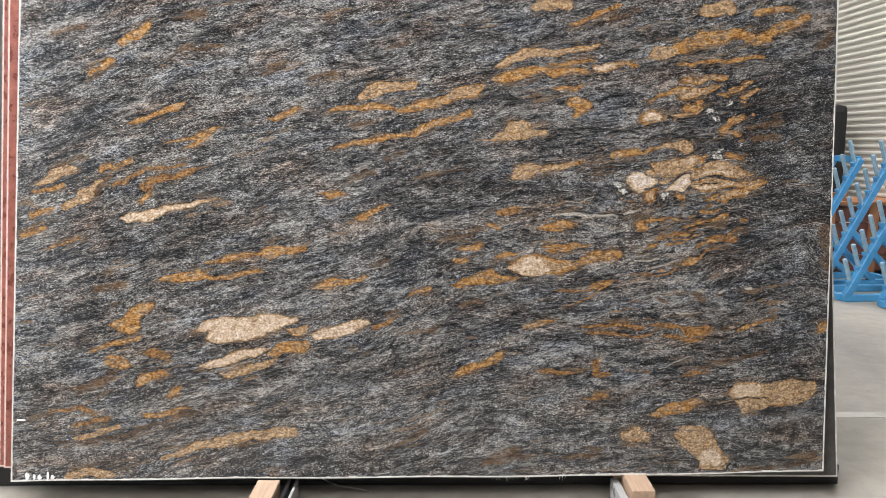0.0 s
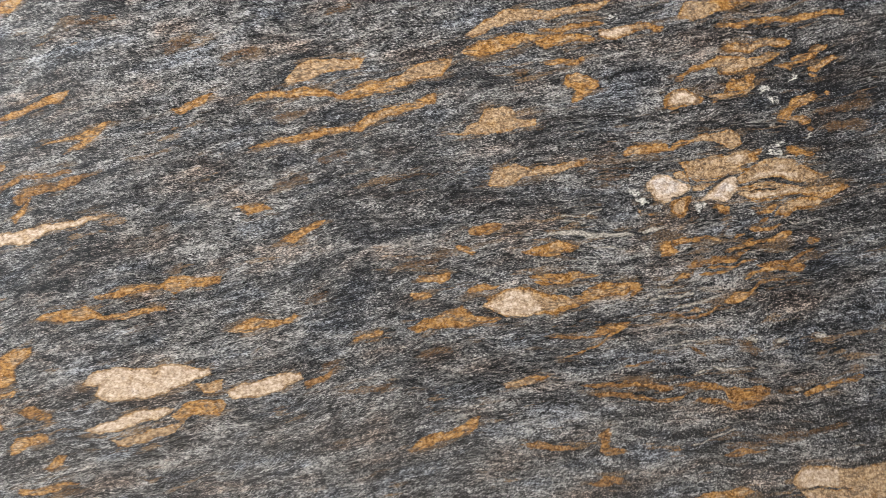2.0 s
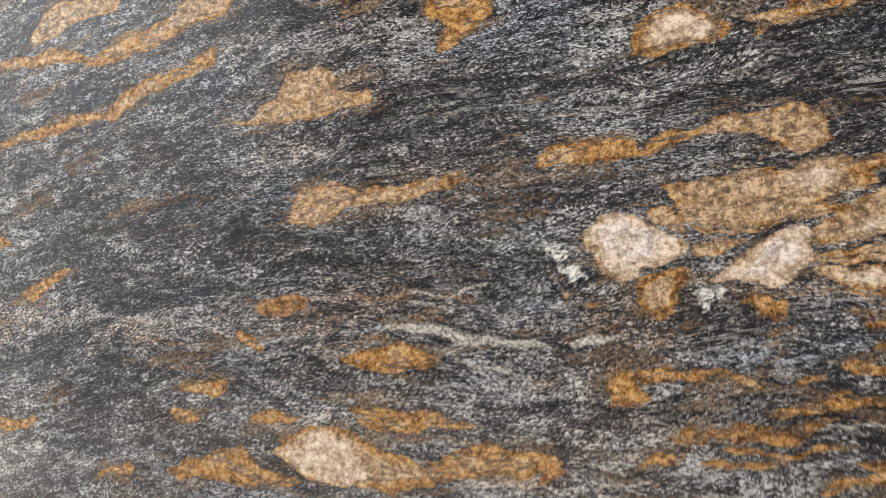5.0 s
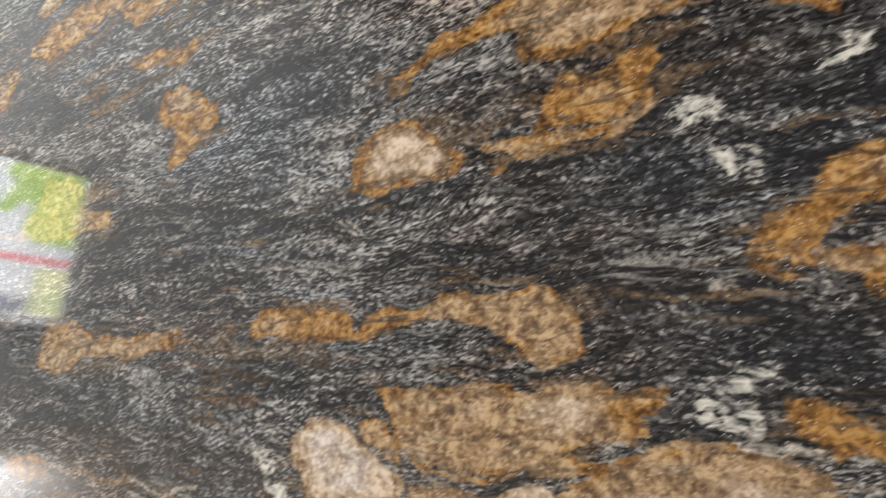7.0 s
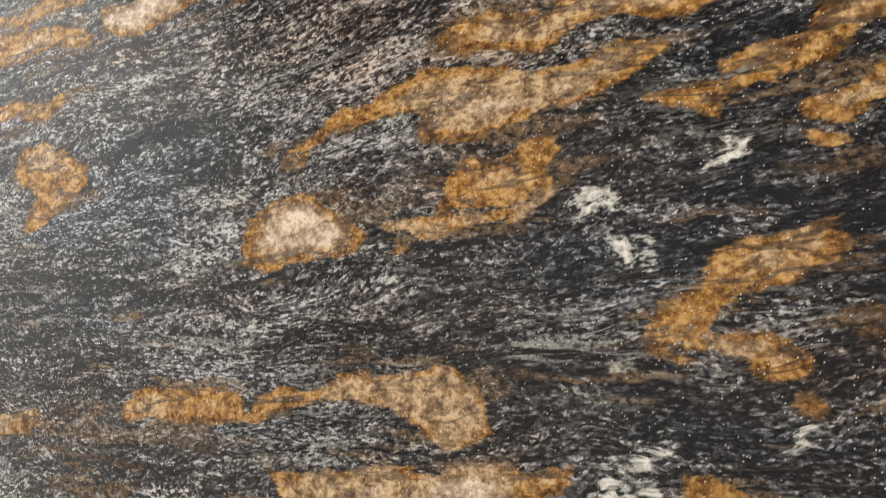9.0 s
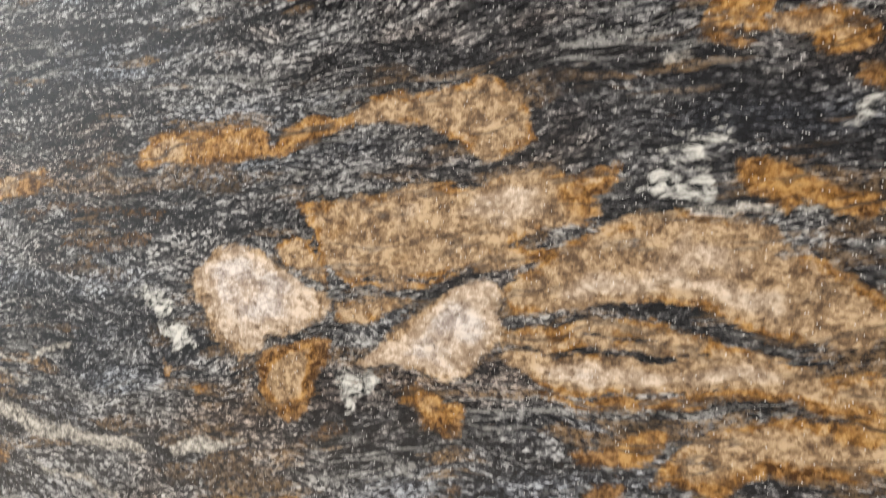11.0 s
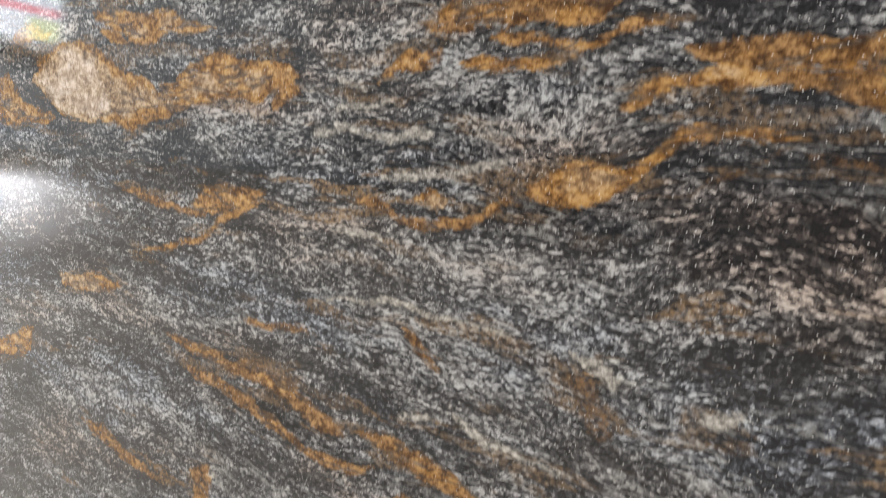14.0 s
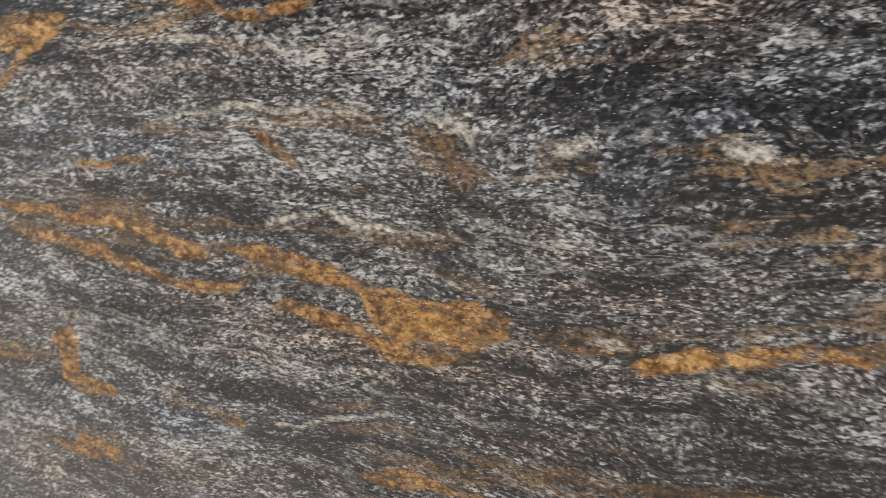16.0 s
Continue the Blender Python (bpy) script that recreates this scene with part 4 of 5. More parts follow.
vein("seam", (2.599, 1.217, 0.0008), (2.634, 1.219, 0.0014), (2.666, 1.219, 0.0008))
patch("ochre", (2.752, 1.069), (2.759, 1.075), (2.776, 1.076), (2.788, 1.071), (2.779, 1.062), (2.765, 1.057), (2.756, 1.061))
patch("ochre", (2.020, 1.041), (2.073, 1.054), (2.116, 1.047), (2.141, 1.038), (2.111, 1.020), (2.060, 1.013), (2.023, 1.011), (1.975, 1.019))
patch("ochre", (2.496, 1.021), (2.527, 1.022), (2.560, 1.026), (2.571, 1.021), (2.567, 1.011), (2.543, 1.006), (2.521, 1.007), (2.507, 1.012))
patch("ochre", (2.434, 0.989), (2.443, 1.000), (2.457, 1.005), (2.465, 0.990), (2.456, 0.984))
patch("ochre", (2.485, 0.988), (2.506, 0.994), (2.529, 0.994), (2.557, 0.998), (2.578, 1.008), (2.598, 1.015), (2.619, 1.014), (2.610, 1.008), (2.582, 1.004), (2.561, 0.995), (2.534, 0.990), (2.504, 0.986))
patch("ochre", (2.398, 0.948), (2.412, 0.964), (2.427, 0.974), (2.447, 0.977), (2.454, 0.970), (2.440, 0.962), (2.424, 0.958))
patch("ochre", (2.467, 0.968), (2.492, 0.976), (2.523, 0.980), (2.554, 0.990), (2.561, 0.997), (2.559, 0.988), (2.532, 0.976), (2.503, 0.969), (2.476, 0.961))
patch("ochre", (1.994, 0.952), (2.057, 0.964), (2.115, 0.967), (2.161, 0.961), (2.203, 0.960), (2.154, 0.947), (2.099, 0.943), (2.038, 0.947), (2.006, 0.942))
patch("ochre", (1.877, 0.886), (1.926, 0.914), (1.974, 0.922), (2.009, 0.916), (2.042, 0.907), (2.094, 0.903), (2.141, 0.904), (2.174, 0.924), (2.214, 0.942), (2.260, 0.945), (2.297, 0.943), (2.311, 0.939), (2.292, 0.930), (2.273, 0.911), (2.243, 0.907), (2.186, 0.900), (2.152, 0.890), (2.126, 0.875), (2.098, 0.863), (2.080, 0.844), (2.037, 0.843), (1.980, 0.849), (1.930, 0.861), (1.891, 0.866))
heart("tan", (1.916, 0.890), (1.963, 0.911), (2.021, 0.897), (2.085, 0.887), (2.107, 0.874), (2.068, 0.856), (2.002, 0.863), (1.942, 0.876))
patch("ochre", (2.283, 0.913), (2.298, 0.931), (2.317, 0.926), (2.302, 0.910), (2.288, 0.905))
patch("ochre", (2.589, 0.966), (2.603, 0.978), (2.630, 0.983), (2.644, 0.994), (2.655, 1.000), (2.675, 0.996), (2.698, 1.006), (2.719, 1.009), (2.736, 1.009), (2.753, 1.003), (2.741, 0.990), (2.730, 0.987), (2.711, 0.988), (2.692, 0.988), (2.669, 0.984), (2.645, 0.979), (2.625, 0.976), (2.609, 0.967), (2.596, 0.962))
heart("umber", (2.661, 0.991), (2.694, 1.002), (2.713, 1.003), (2.723, 0.994), (2.702, 0.990), (2.674, 0.988))
patch("ochre", (2.536, 0.896), (2.555, 0.912), (2.565, 0.922), (2.581, 0.926), (2.596, 0.929), (2.612, 0.941), (2.627, 0.953), (2.646, 0.960), (2.668, 0.962), (2.686, 0.963), (2.701, 0.959), (2.688, 0.957), (2.667, 0.955), (2.645, 0.949), (2.620, 0.937), (2.608, 0.926), (2.597, 0.907), (2.584, 0.895), (2.568, 0.892), (2.551, 0.889), (2.542, 0.890))
heart("tan", (2.561, 0.904), (2.570, 0.918), (2.593, 0.925), (2.601, 0.924), (2.586, 0.904), (2.571, 0.897))
patch("rust", (2.639, 0.918), (2.650, 0.930), (2.673, 0.944), (2.689, 0.950), (2.673, 0.941), (2.654, 0.926))
patch("umber", (2.392, 0.848), (2.414, 0.858), (2.444, 0.855), (2.480, 0.863), (2.508, 0.876), (2.534, 0.885), (2.509, 0.870), (2.487, 0.856), (2.456, 0.848), (2.433, 0.850), (2.405, 0.845))
patch("tan", (2.441, 0.870), (2.461, 0.879), (2.477, 0.877), (2.466, 0.867), (2.450, 0.866))
patch("ochre", (2.093, 0.716), (2.160, 0.751), (2.219, 0.785), (2.256, 0.813), (2.286, 0.825), (2.250, 0.798), (2.204, 0.768), (2.142, 0.736))
patch("umber", (2.065, 0.779), (2.116, 0.791), (2.164, 0.791), (2.206, 0.815), (2.277, 0.830), (2.256, 0.818), (2.208, 0.801), (2.201, 0.790), (2.156, 0.785), (2.097, 0.776))
patch("ochre", (1.971, 0.655), (2.030, 0.677), (2.076, 0.677), (2.020, 0.653))
patch("brown", (2.151, 0.645), (2.208, 0.661), (2.256, 0.664), (2.315, 0.673), (2.346, 0.672), (2.357, 0.662), (2.383, 0.662), (2.409, 0.660), (2.415, 0.655), (2.384, 0.638), (2.364, 0.642), (2.343, 0.652), (2.315, 0.648), (2.271, 0.651), (2.224, 0.648), (2.173, 0.642))
patch("brown", (2.421, 0.662), (2.456, 0.671), (2.490, 0.668), (2.522, 0.668), (2.543, 0.661), (2.568, 0.663), (2.601, 0.662), (2.632, 0.666), (2.654, 0.662), (2.671, 0.658), (2.670, 0.641), (2.651, 0.630), (2.626, 0.625), (2.599, 0.620), (2.575, 0.617), (2.552, 0.632), (2.540, 0.652), (2.514, 0.647), (2.486, 0.649), (2.446, 0.655))
patch("brown", (2.189, 0.626), (2.231, 0.636), (2.278, 0.636), (2.301, 0.626), (2.337, 0.622), (2.372, 0.617), (2.411, 0.629), (2.447, 0.637), (2.430, 0.625), (2.385, 0.609), (2.351, 0.610), (2.315, 0.611), (2.286, 0.621), (2.239, 0.624), (2.201, 0.618))
patch("brown", (2.469, 0.616), (2.483, 0.628), (2.511, 0.625), (2.548, 0.623), (2.575, 0.617), (2.599, 0.615), (2.627, 0.618), (2.610, 0.606), (2.577, 0.600), (2.545, 0.606), (2.507, 0.611))
patch("rust", (2.683, 0.659), (2.702, 0.659), (2.726, 0.655), (2.743, 0.659), (2.727, 0.647), (2.709, 0.646), (2.693, 0.650))
patch("ochre", (2.757, 0.655), (2.770, 0.664), (2.812, 0.675), (2.850, 0.690), (2.898, 0.710), (2.909, 0.706), (2.902, 0.697), (2.868, 0.685), (2.828, 0.666), (2.780, 0.650), (2.762, 0.647))
patch("umber", (2.448, 0.762), (2.464, 0.766), (2.476, 0.756), (2.497, 0.748), (2.482, 0.743), (2.466, 0.751))
patch("umber", (2.272, 0.704), (2.322, 0.722), (2.365, 0.733), (2.322, 0.715), (2.279, 0.700))
patch("umber", (1.983, 0.478), (2.029, 0.487), (2.081, 0.478), (2.151, 0.476), (2.120, 0.462), (2.058, 0.461), (2.015, 0.471))
patch("umber", (2.204, 0.512), (2.235, 0.528), (2.243, 0.515), (2.233, 0.476), (2.250, 0.474), (2.288, 0.474), (2.275, 0.459), (2.232, 0.455), (2.206, 0.464), (2.216, 0.497))
patch("pale", (2.222, 0.519), (2.248, 0.528), (2.239, 0.509))
patch("umber", (2.182, 0.371), (2.220, 0.387), (2.274, 0.396), (2.283, 0.389), (2.238, 0.371))
patch("ochre", (2.405, 0.476), (2.425, 0.485), (2.429, 0.478))
patch("mica", (2.595, 0.797), (2.615, 0.800), (2.635, 0.796), (2.625, 0.790), (2.609, 0.789))
patch("pale", (2.680, 0.799), (2.691, 0.804), (2.701, 0.802), (2.689, 0.795))
patch("pale", (2.785, 0.811), (2.791, 0.818), (2.801, 0.815), (2.794, 0.806), (2.790, 0.803))
patch("pale", (2.724, 0.661), (2.740, 0.670), (2.745, 0.664), (2.735, 0.659))
patch("umber", (2.174, 0.371), (2.227, 0.399), (2.278, 0.394), (2.276, 0.378), (2.230, 0.376))
patch("umber", (2.551, 0.468), (2.594, 0.491), (2.630, 0.490), (2.674, 0.498), (2.626, 0.478), (2.579, 0.463))
patch("rust", (2.865, 0.732), (2.889, 0.741), (2.904, 0.735), (2.894, 0.723), (2.879, 0.725))
patch("tan", (1.288, 1.504), (1.329, 1.545), (1.378, 1.564), (1.477, 1.561), (1.518, 1.562), (1.502, 1.534), (1.412, 1.529), (1.347, 1.496), (1.297, 1.491))
patch("ochre", (1.156, 1.438), (1.231, 1.468), (1.347, 1.480), (1.446, 1.464), (1.511, 1.489), (1.609, 1.514), (1.673, 1.546), (1.743, 1.570), (1.769, 1.562), (1.744, 1.514), (1.658, 1.498), (1.577, 1.465), (1.496, 1.449), (1.381, 1.453), (1.264, 1.452))
heart("tan", (1.593, 1.505), (1.689, 1.546), (1.744, 1.554), (1.744, 1.522), (1.658, 1.503))
patch("ochre", (1.183, 1.308), (1.283, 1.333), (1.382, 1.359), (1.481, 1.368), (1.530, 1.400), (1.594, 1.425), (1.659, 1.442), (1.723, 1.466), (1.724, 1.434), (1.643, 1.417), (1.563, 1.385), (1.514, 1.360), (1.416, 1.343), (1.300, 1.317), (1.217, 1.305))
heart("tan", (1.522, 1.379), (1.595, 1.417), (1.611, 1.409), (1.547, 1.373))
patch("ochre", (0.423, 1.382), (0.475, 1.408), (0.545, 1.434), (0.598, 1.464), (0.636, 1.468), (0.616, 1.434), (0.528, 1.409), (0.458, 1.379), (0.423, 1.372), (0.413, 1.377))
patch("ochre", (0.530, 1.300), (0.635, 1.326), (0.704, 1.355), (0.773, 1.377), (0.739, 1.344), (0.670, 1.293), (0.618, 1.276), (0.687, 1.327))
patch("ochre", (0.944, 1.412), (1.012, 1.440), (1.079, 1.462), (1.046, 1.429), (0.979, 1.404))
patch("ochre", (0.428, 1.037), (0.516, 1.056), (0.604, 1.075), (0.691, 1.093), (0.778, 1.103), (0.691, 1.076), (0.587, 1.049), (0.517, 1.014), (0.428, 0.999), (0.391, 1.017))
heart("cream", (0.428, 1.037), (0.516, 1.056), (0.604, 1.075), (0.691, 1.093), (0.778, 1.103), (0.691, 1.076), (0.587, 1.049), (0.517, 1.014), (0.428, 0.999), (0.391, 1.017))
patch("ochre", (1.272, 1.031), (1.322, 1.065), (1.371, 1.090), (1.421, 1.096), (1.372, 1.066), (1.322, 1.032))
patch("umber", (0.462, 1.148), (0.532, 1.182), (0.619, 1.204), (0.724, 1.227), (0.655, 1.184), (0.567, 1.166), (0.480, 1.123))
patch("ochre", (1.153, 1.135), (1.220, 1.141), (1.254, 1.129), (1.187, 1.106))
patch("ochre", (0.721, 0.860), (0.816, 0.887), (0.936, 0.907), (0.953, 0.924), (1.021, 0.926), (1.115, 0.933), (1.106, 0.912), (1.005, 0.889), (0.971, 0.872), (0.936, 0.894), (0.816, 0.862), (0.730, 0.852))
patch("ochre", (0.538, 0.787), (0.608, 0.815), (0.695, 0.826), (0.748, 0.805), (0.852, 0.822), (0.937, 0.841), (0.946, 0.828), (0.817, 0.796), (0.696, 0.787), (0.555, 0.779))
patch("ochre", (1.126, 0.772), (1.193, 0.807), (1.293, 0.810), (1.326, 0.828), (1.343, 0.820), (1.277, 0.788), (1.177, 0.766))
patch("ochre", (0.690, 0.590), (0.707, 0.633), (0.785, 0.649), (0.889, 0.656), (0.975, 0.668), (1.077, 0.660), (1.086, 0.647), (1.027, 0.620), (0.976, 0.593), (0.890, 0.565), (0.787, 0.549), (0.734, 0.567), (0.742, 0.601))
heart("cream", (0.690, 0.590), (0.707, 0.633), (0.785, 0.649), (0.889, 0.656), (0.975, 0.668), (1.077, 0.660), (1.086, 0.647), (1.027, 0.620), (0.976, 0.593), (0.890, 0.565), (0.787, 0.549), (0.734, 0.567), (0.742, 0.601))
patch("ochre", (0.701, 0.456), (0.770, 0.493), (0.857, 0.522), (0.942, 0.542), (0.977, 0.540), (0.926, 0.504), (0.840, 0.479), (0.754, 0.450))
heart("cream", (0.701, 0.456), (0.770, 0.493), (0.857, 0.522), (0.942, 0.542), (0.977, 0.540), (0.926, 0.504), (0.840, 0.479), (0.754, 0.450))
patch("tan", (0.789, 0.435), (0.892, 0.465), (0.995, 0.502), (1.012, 0.511), (0.978, 0.468), (0.875, 0.430), (0.806, 0.419))
patch("ochre", (0.960, 0.517), (1.028, 0.562), (1.113, 0.573), (1.130, 0.557), (1.114, 0.524), (1.046, 0.521), (0.995, 0.502))
patch("ochre", (1.129, 0.591), (1.180, 0.617), (1.263, 0.645), (1.347, 0.656), (1.363, 0.641), (1.297, 0.605), (1.214, 0.577), (1.147, 0.570))
heart("cream", (1.129, 0.591), (1.180, 0.617), (1.263, 0.645), (1.347, 0.656), (1.363, 0.641), (1.297, 0.605), (1.214, 0.577), (1.147, 0.570))
patch("umber", (1.364, 0.632), (1.446, 0.668), (1.462, 0.685), (1.430, 0.643), (1.372, 0.611))
patch("rust", (1.464, 0.603), (1.562, 0.632), (1.627, 0.637), (1.611, 0.625), (1.497, 0.597))
patch("tan", (1.035, 0.612), (1.120, 0.628), (1.121, 0.598), (1.061, 0.588))
patch("ochre", (0.433, 0.657), (0.468, 0.692), (0.530, 0.708), (0.522, 0.677), (0.478, 0.633), (0.479, 0.591), (0.434, 0.576), (0.357, 0.614))
patch("umber", (0.489, 0.507), (0.542, 0.526), (0.604, 0.503), (0.595, 0.481), (0.525, 0.483))
patch("ochre", (0.464, 0.404), (0.490, 0.430), (0.578, 0.443), (0.596, 0.418), (0.526, 0.407), (0.473, 0.374))
patch("ochre", (0.580, 0.341), (0.623, 0.380), (0.650, 0.387), (0.633, 0.352), (0.598, 0.334))
patch("ochre", (0.492, 0.269), (0.598, 0.295), (0.686, 0.304), (0.616, 0.275), (0.510, 0.253))
patch("ochre", (1.873, 0.860), (1.912, 0.901), (1.959, 0.915), (2.007, 0.904), (2.040, 0.857), (1.993, 0.840), (1.929, 0.841))
heart("cream", (1.873, 0.860), (1.912, 0.901), (1.959, 0.915), (2.007, 0.904), (2.040, 0.857), (1.993, 0.840), (1.929, 0.841))
patch("ochre", (1.824, 0.912), (1.879, 0.929), (1.927, 0.926), (1.880, 0.908), (1.848, 0.899), (1.824, 0.902))
patch("ochre", (1.999, 0.936), (2.069, 0.956), (2.132, 0.968), (2.171, 0.956), (2.101, 0.938), (2.038, 0.929))
patch("ochre", (2.102, 0.883), (2.164, 0.908), (2.242, 0.934), (2.312, 0.936), (2.258, 0.911), (2.165, 0.884), (2.103, 0.859), (2.040, 0.844), (2.000, 0.856), (2.039, 0.881))
patch("ochre", (1.657, 0.797), (1.721, 0.823), (1.785, 0.857), (1.817, 0.866), (1.849, 0.835), (1.930, 0.830), (1.914, 0.818), (1.850, 0.811), (1.786, 0.801), (1.689, 0.785))
patch("ochre", (2.198, 0.798), (2.229, 0.823), (2.283, 0.833), (2.260, 0.808), (2.214, 0.791))
patch("tan", (1.934, 0.646), (1.981, 0.655), (2.036, 0.669), (2.021, 0.649), (1.950, 0.633))
patch("ochre", (1.664, 0.449), (1.712, 0.483), (1.767, 0.502), (1.840, 0.537), (1.872, 0.547), (1.865, 0.514), (1.793, 0.487), (1.761, 0.469), (1.680, 0.441))
patch("tan", (1.873, 1.204), (1.904, 1.260), (1.951, 1.266), (1.999, 1.254), (2.062, 1.270), (2.155, 1.284), (2.140, 1.268), (2.062, 1.247), (1.984, 1.230), (1.921, 1.205))
patch("tan", (1.800, 1.626), (1.847, 1.666), (1.910, 1.697), (1.973, 1.705), (2.067, 1.700), (2.145, 1.720), (2.207, 1.728), (2.176, 1.704), (2.068, 1.681), (1.958, 1.669), (1.879, 1.650), (1.824, 1.621))
patch("ochre", (1.793, 1.578), (1.848, 1.618), (1.927, 1.634), (2.022, 1.631), (2.084, 1.642), (2.053, 1.618), (1.959, 1.602), (1.881, 1.578), (1.849, 1.562))
patch("tan", (2.393, 1.680), (2.407, 1.719), (2.498, 1.727), (2.543, 1.727), (2.499, 1.696), (2.439, 1.665))
shade("dark", (2.635, 1.515), (2.734, 1.517), (2.764, 1.489), (2.705, 1.475), (2.655, 1.480))
shade("dark", (2.603, 1.442), (2.658, 1.445), (2.664, 1.399), (2.646, 1.356), (2.591, 1.340), (2.569, 1.366), (2.573, 1.418))
shade("dark", (2.448, 1.120), (2.607, 1.155), (2.620, 1.133), (2.612, 1.114), (2.497, 1.093))
shade("dark", (2.157, 1.176), (2.272, 1.188), (2.293, 1.110), (2.233, 1.091), (2.179, 1.101))
shade("light", (2.077, 1.243), (2.292, 1.261), (2.298, 1.213), (2.157, 1.176), (2.085, 1.173))
shade("light", (2.321, 0.792), (2.584, 0.895), (2.626, 0.880), (2.595, 0.845), (2.405, 0.772))
shade("light", (2.161, 0.892), (2.352, 0.933), (2.359, 0.888), (2.194, 0.844))
shade("light", (2.352, 0.829), (2.522, 0.827), (2.479, 0.781), (2.335, 0.751))
shade("light", (1.921, 0.583), (2.154, 0.624), (2.174, 0.541), (1.893, 0.453))
shade("dark", (2.090, 1.382), (2.215, 1.398), (2.186, 1.319), (2.014, 1.286), (1.966, 1.333))
patch("ochre", (0.480, 1.072), (0.532, 1.149), (0.497, 1.123), (0.462, 1.089))
patch("rust", (1.620, 0.974), (1.717, 1.001), (1.845, 1.028), (1.782, 1.002), (1.669, 0.967))
patch("rust", (1.808, 1.251), (1.712, 1.234), (1.615, 1.216), (1.517, 1.198), (1.647, 1.229))
patch("umber", (2.425, 0.994), (2.547, 1.028), (2.607, 1.045), (2.562, 1.013), (2.456, 0.982))
patch("umber", (2.623, 0.999), (2.713, 1.024), (2.772, 1.049), (2.742, 1.025), (2.654, 0.984))
patch("tan", (2.691, 1.264), (2.735, 1.280), (2.766, 1.265), (2.803, 1.247), (2.766, 1.242), (2.706, 1.245))
patch("tan", (2.693, 1.205), (2.767, 1.219), (2.826, 1.227), (2.856, 1.223), (2.812, 1.204), (2.738, 1.195))
patch("ochre", (2.708, 1.174), (2.782, 1.203), (2.856, 1.223), (2.863, 1.215), (2.783, 1.180), (2.739, 1.153), (2.701, 1.156))
patch("tan", (2.735, 0.405), (2.755, 0.444), (2.820, 0.457), (2.907, 0.452), (2.971, 0.467), (3.058, 0.463), (3.074, 0.430), (3.039, 0.391), (2.974, 0.363), (2.909, 0.370), (2.845, 0.342), (2.785, 0.332), (2.768, 0.369))
heart("cream", (2.746, 0.407), (2.766, 0.438), (2.853, 0.447), (2.854, 0.403), (2.779, 0.384))
vein("seam", (2.731, 0.383, 0.0022), (2.800, 0.389, 0.0040), (2.887, 0.398, 0.0022))
patch("tan", (2.523, 0.243), (2.566, 0.277), (2.630, 0.285), (2.679, 0.251), (2.698, 0.204), (2.738, 0.151), (2.733, 0.118), (2.625, 0.115), (2.634, 0.148), (2.601, 0.169), (2.557, 0.201))
heart("cream", (2.633, 0.181), (2.680, 0.204), (2.721, 0.139), (2.635, 0.120))
patch("ochre", (2.434, 0.317), (2.498, 0.362), (2.606, 0.386), (2.638, 0.372), (2.575, 0.336), (2.478, 0.307))
# right side of the face toned darker
shade("dark", (2.720, 1.586), (3.104, 1.703), (3.127, 0.994), (2.803, 0.986))
shade("dark", (2.784, 1.588), (3.104, 1.703), (3.125, 1.059), (2.844, 1.052))
patch("tan", (1.742, 1.344), (1.802, 1.353), (1.819, 1.376), (1.849, 1.388), (1.863, 1.420), (1.921, 1.427), (1.949, 1.416), (1.952, 1.392), (2.008, 1.399), (2.010, 1.383), (1.960, 1.369), (1.918, 1.352), (1.859, 1.355), (1.783, 1.344))
patch("umber", (1.826, 1.083), (1.869, 1.099), (1.918, 1.097), (1.914, 1.078), (1.867, 1.064), (1.834, 1.069))
patch("ochre", (1.785, 1.031), (1.819, 1.035), (1.846, 1.022), (1.835, 1.010), (1.800, 1.015))
patch("pale", (2.678, 0.797), (2.688, 0.804), (2.704, 0.805), (2.700, 0.798), (2.686, 0.793))
patch("pale", (2.786, 0.811), (2.790, 0.818), (2.806, 0.819), (2.825, 0.814), (2.814, 0.809), (2.794, 0.803))
patch("pale", (2.595, 0.797), (2.611, 0.802), (2.631, 0.797), (2.628, 0.789), (2.612, 0.790))
shade("dark", (2.487, 0.930), (2.741, 0.990), (2.758, 0.929), (2.674, 0.898), (2.637, 0.913), (2.526, 0.859))
shade("dark", (2.759, 0.763), (2.871, 0.804), (2.893, 0.727), (2.779, 0.695))
FIELD_SD = np.minimum(FIELD_SD, 0.0005 - 2 * SEAM)
FIELD_WID = np.where(SEAM > -0.004, 0.002, FIELD_WID)


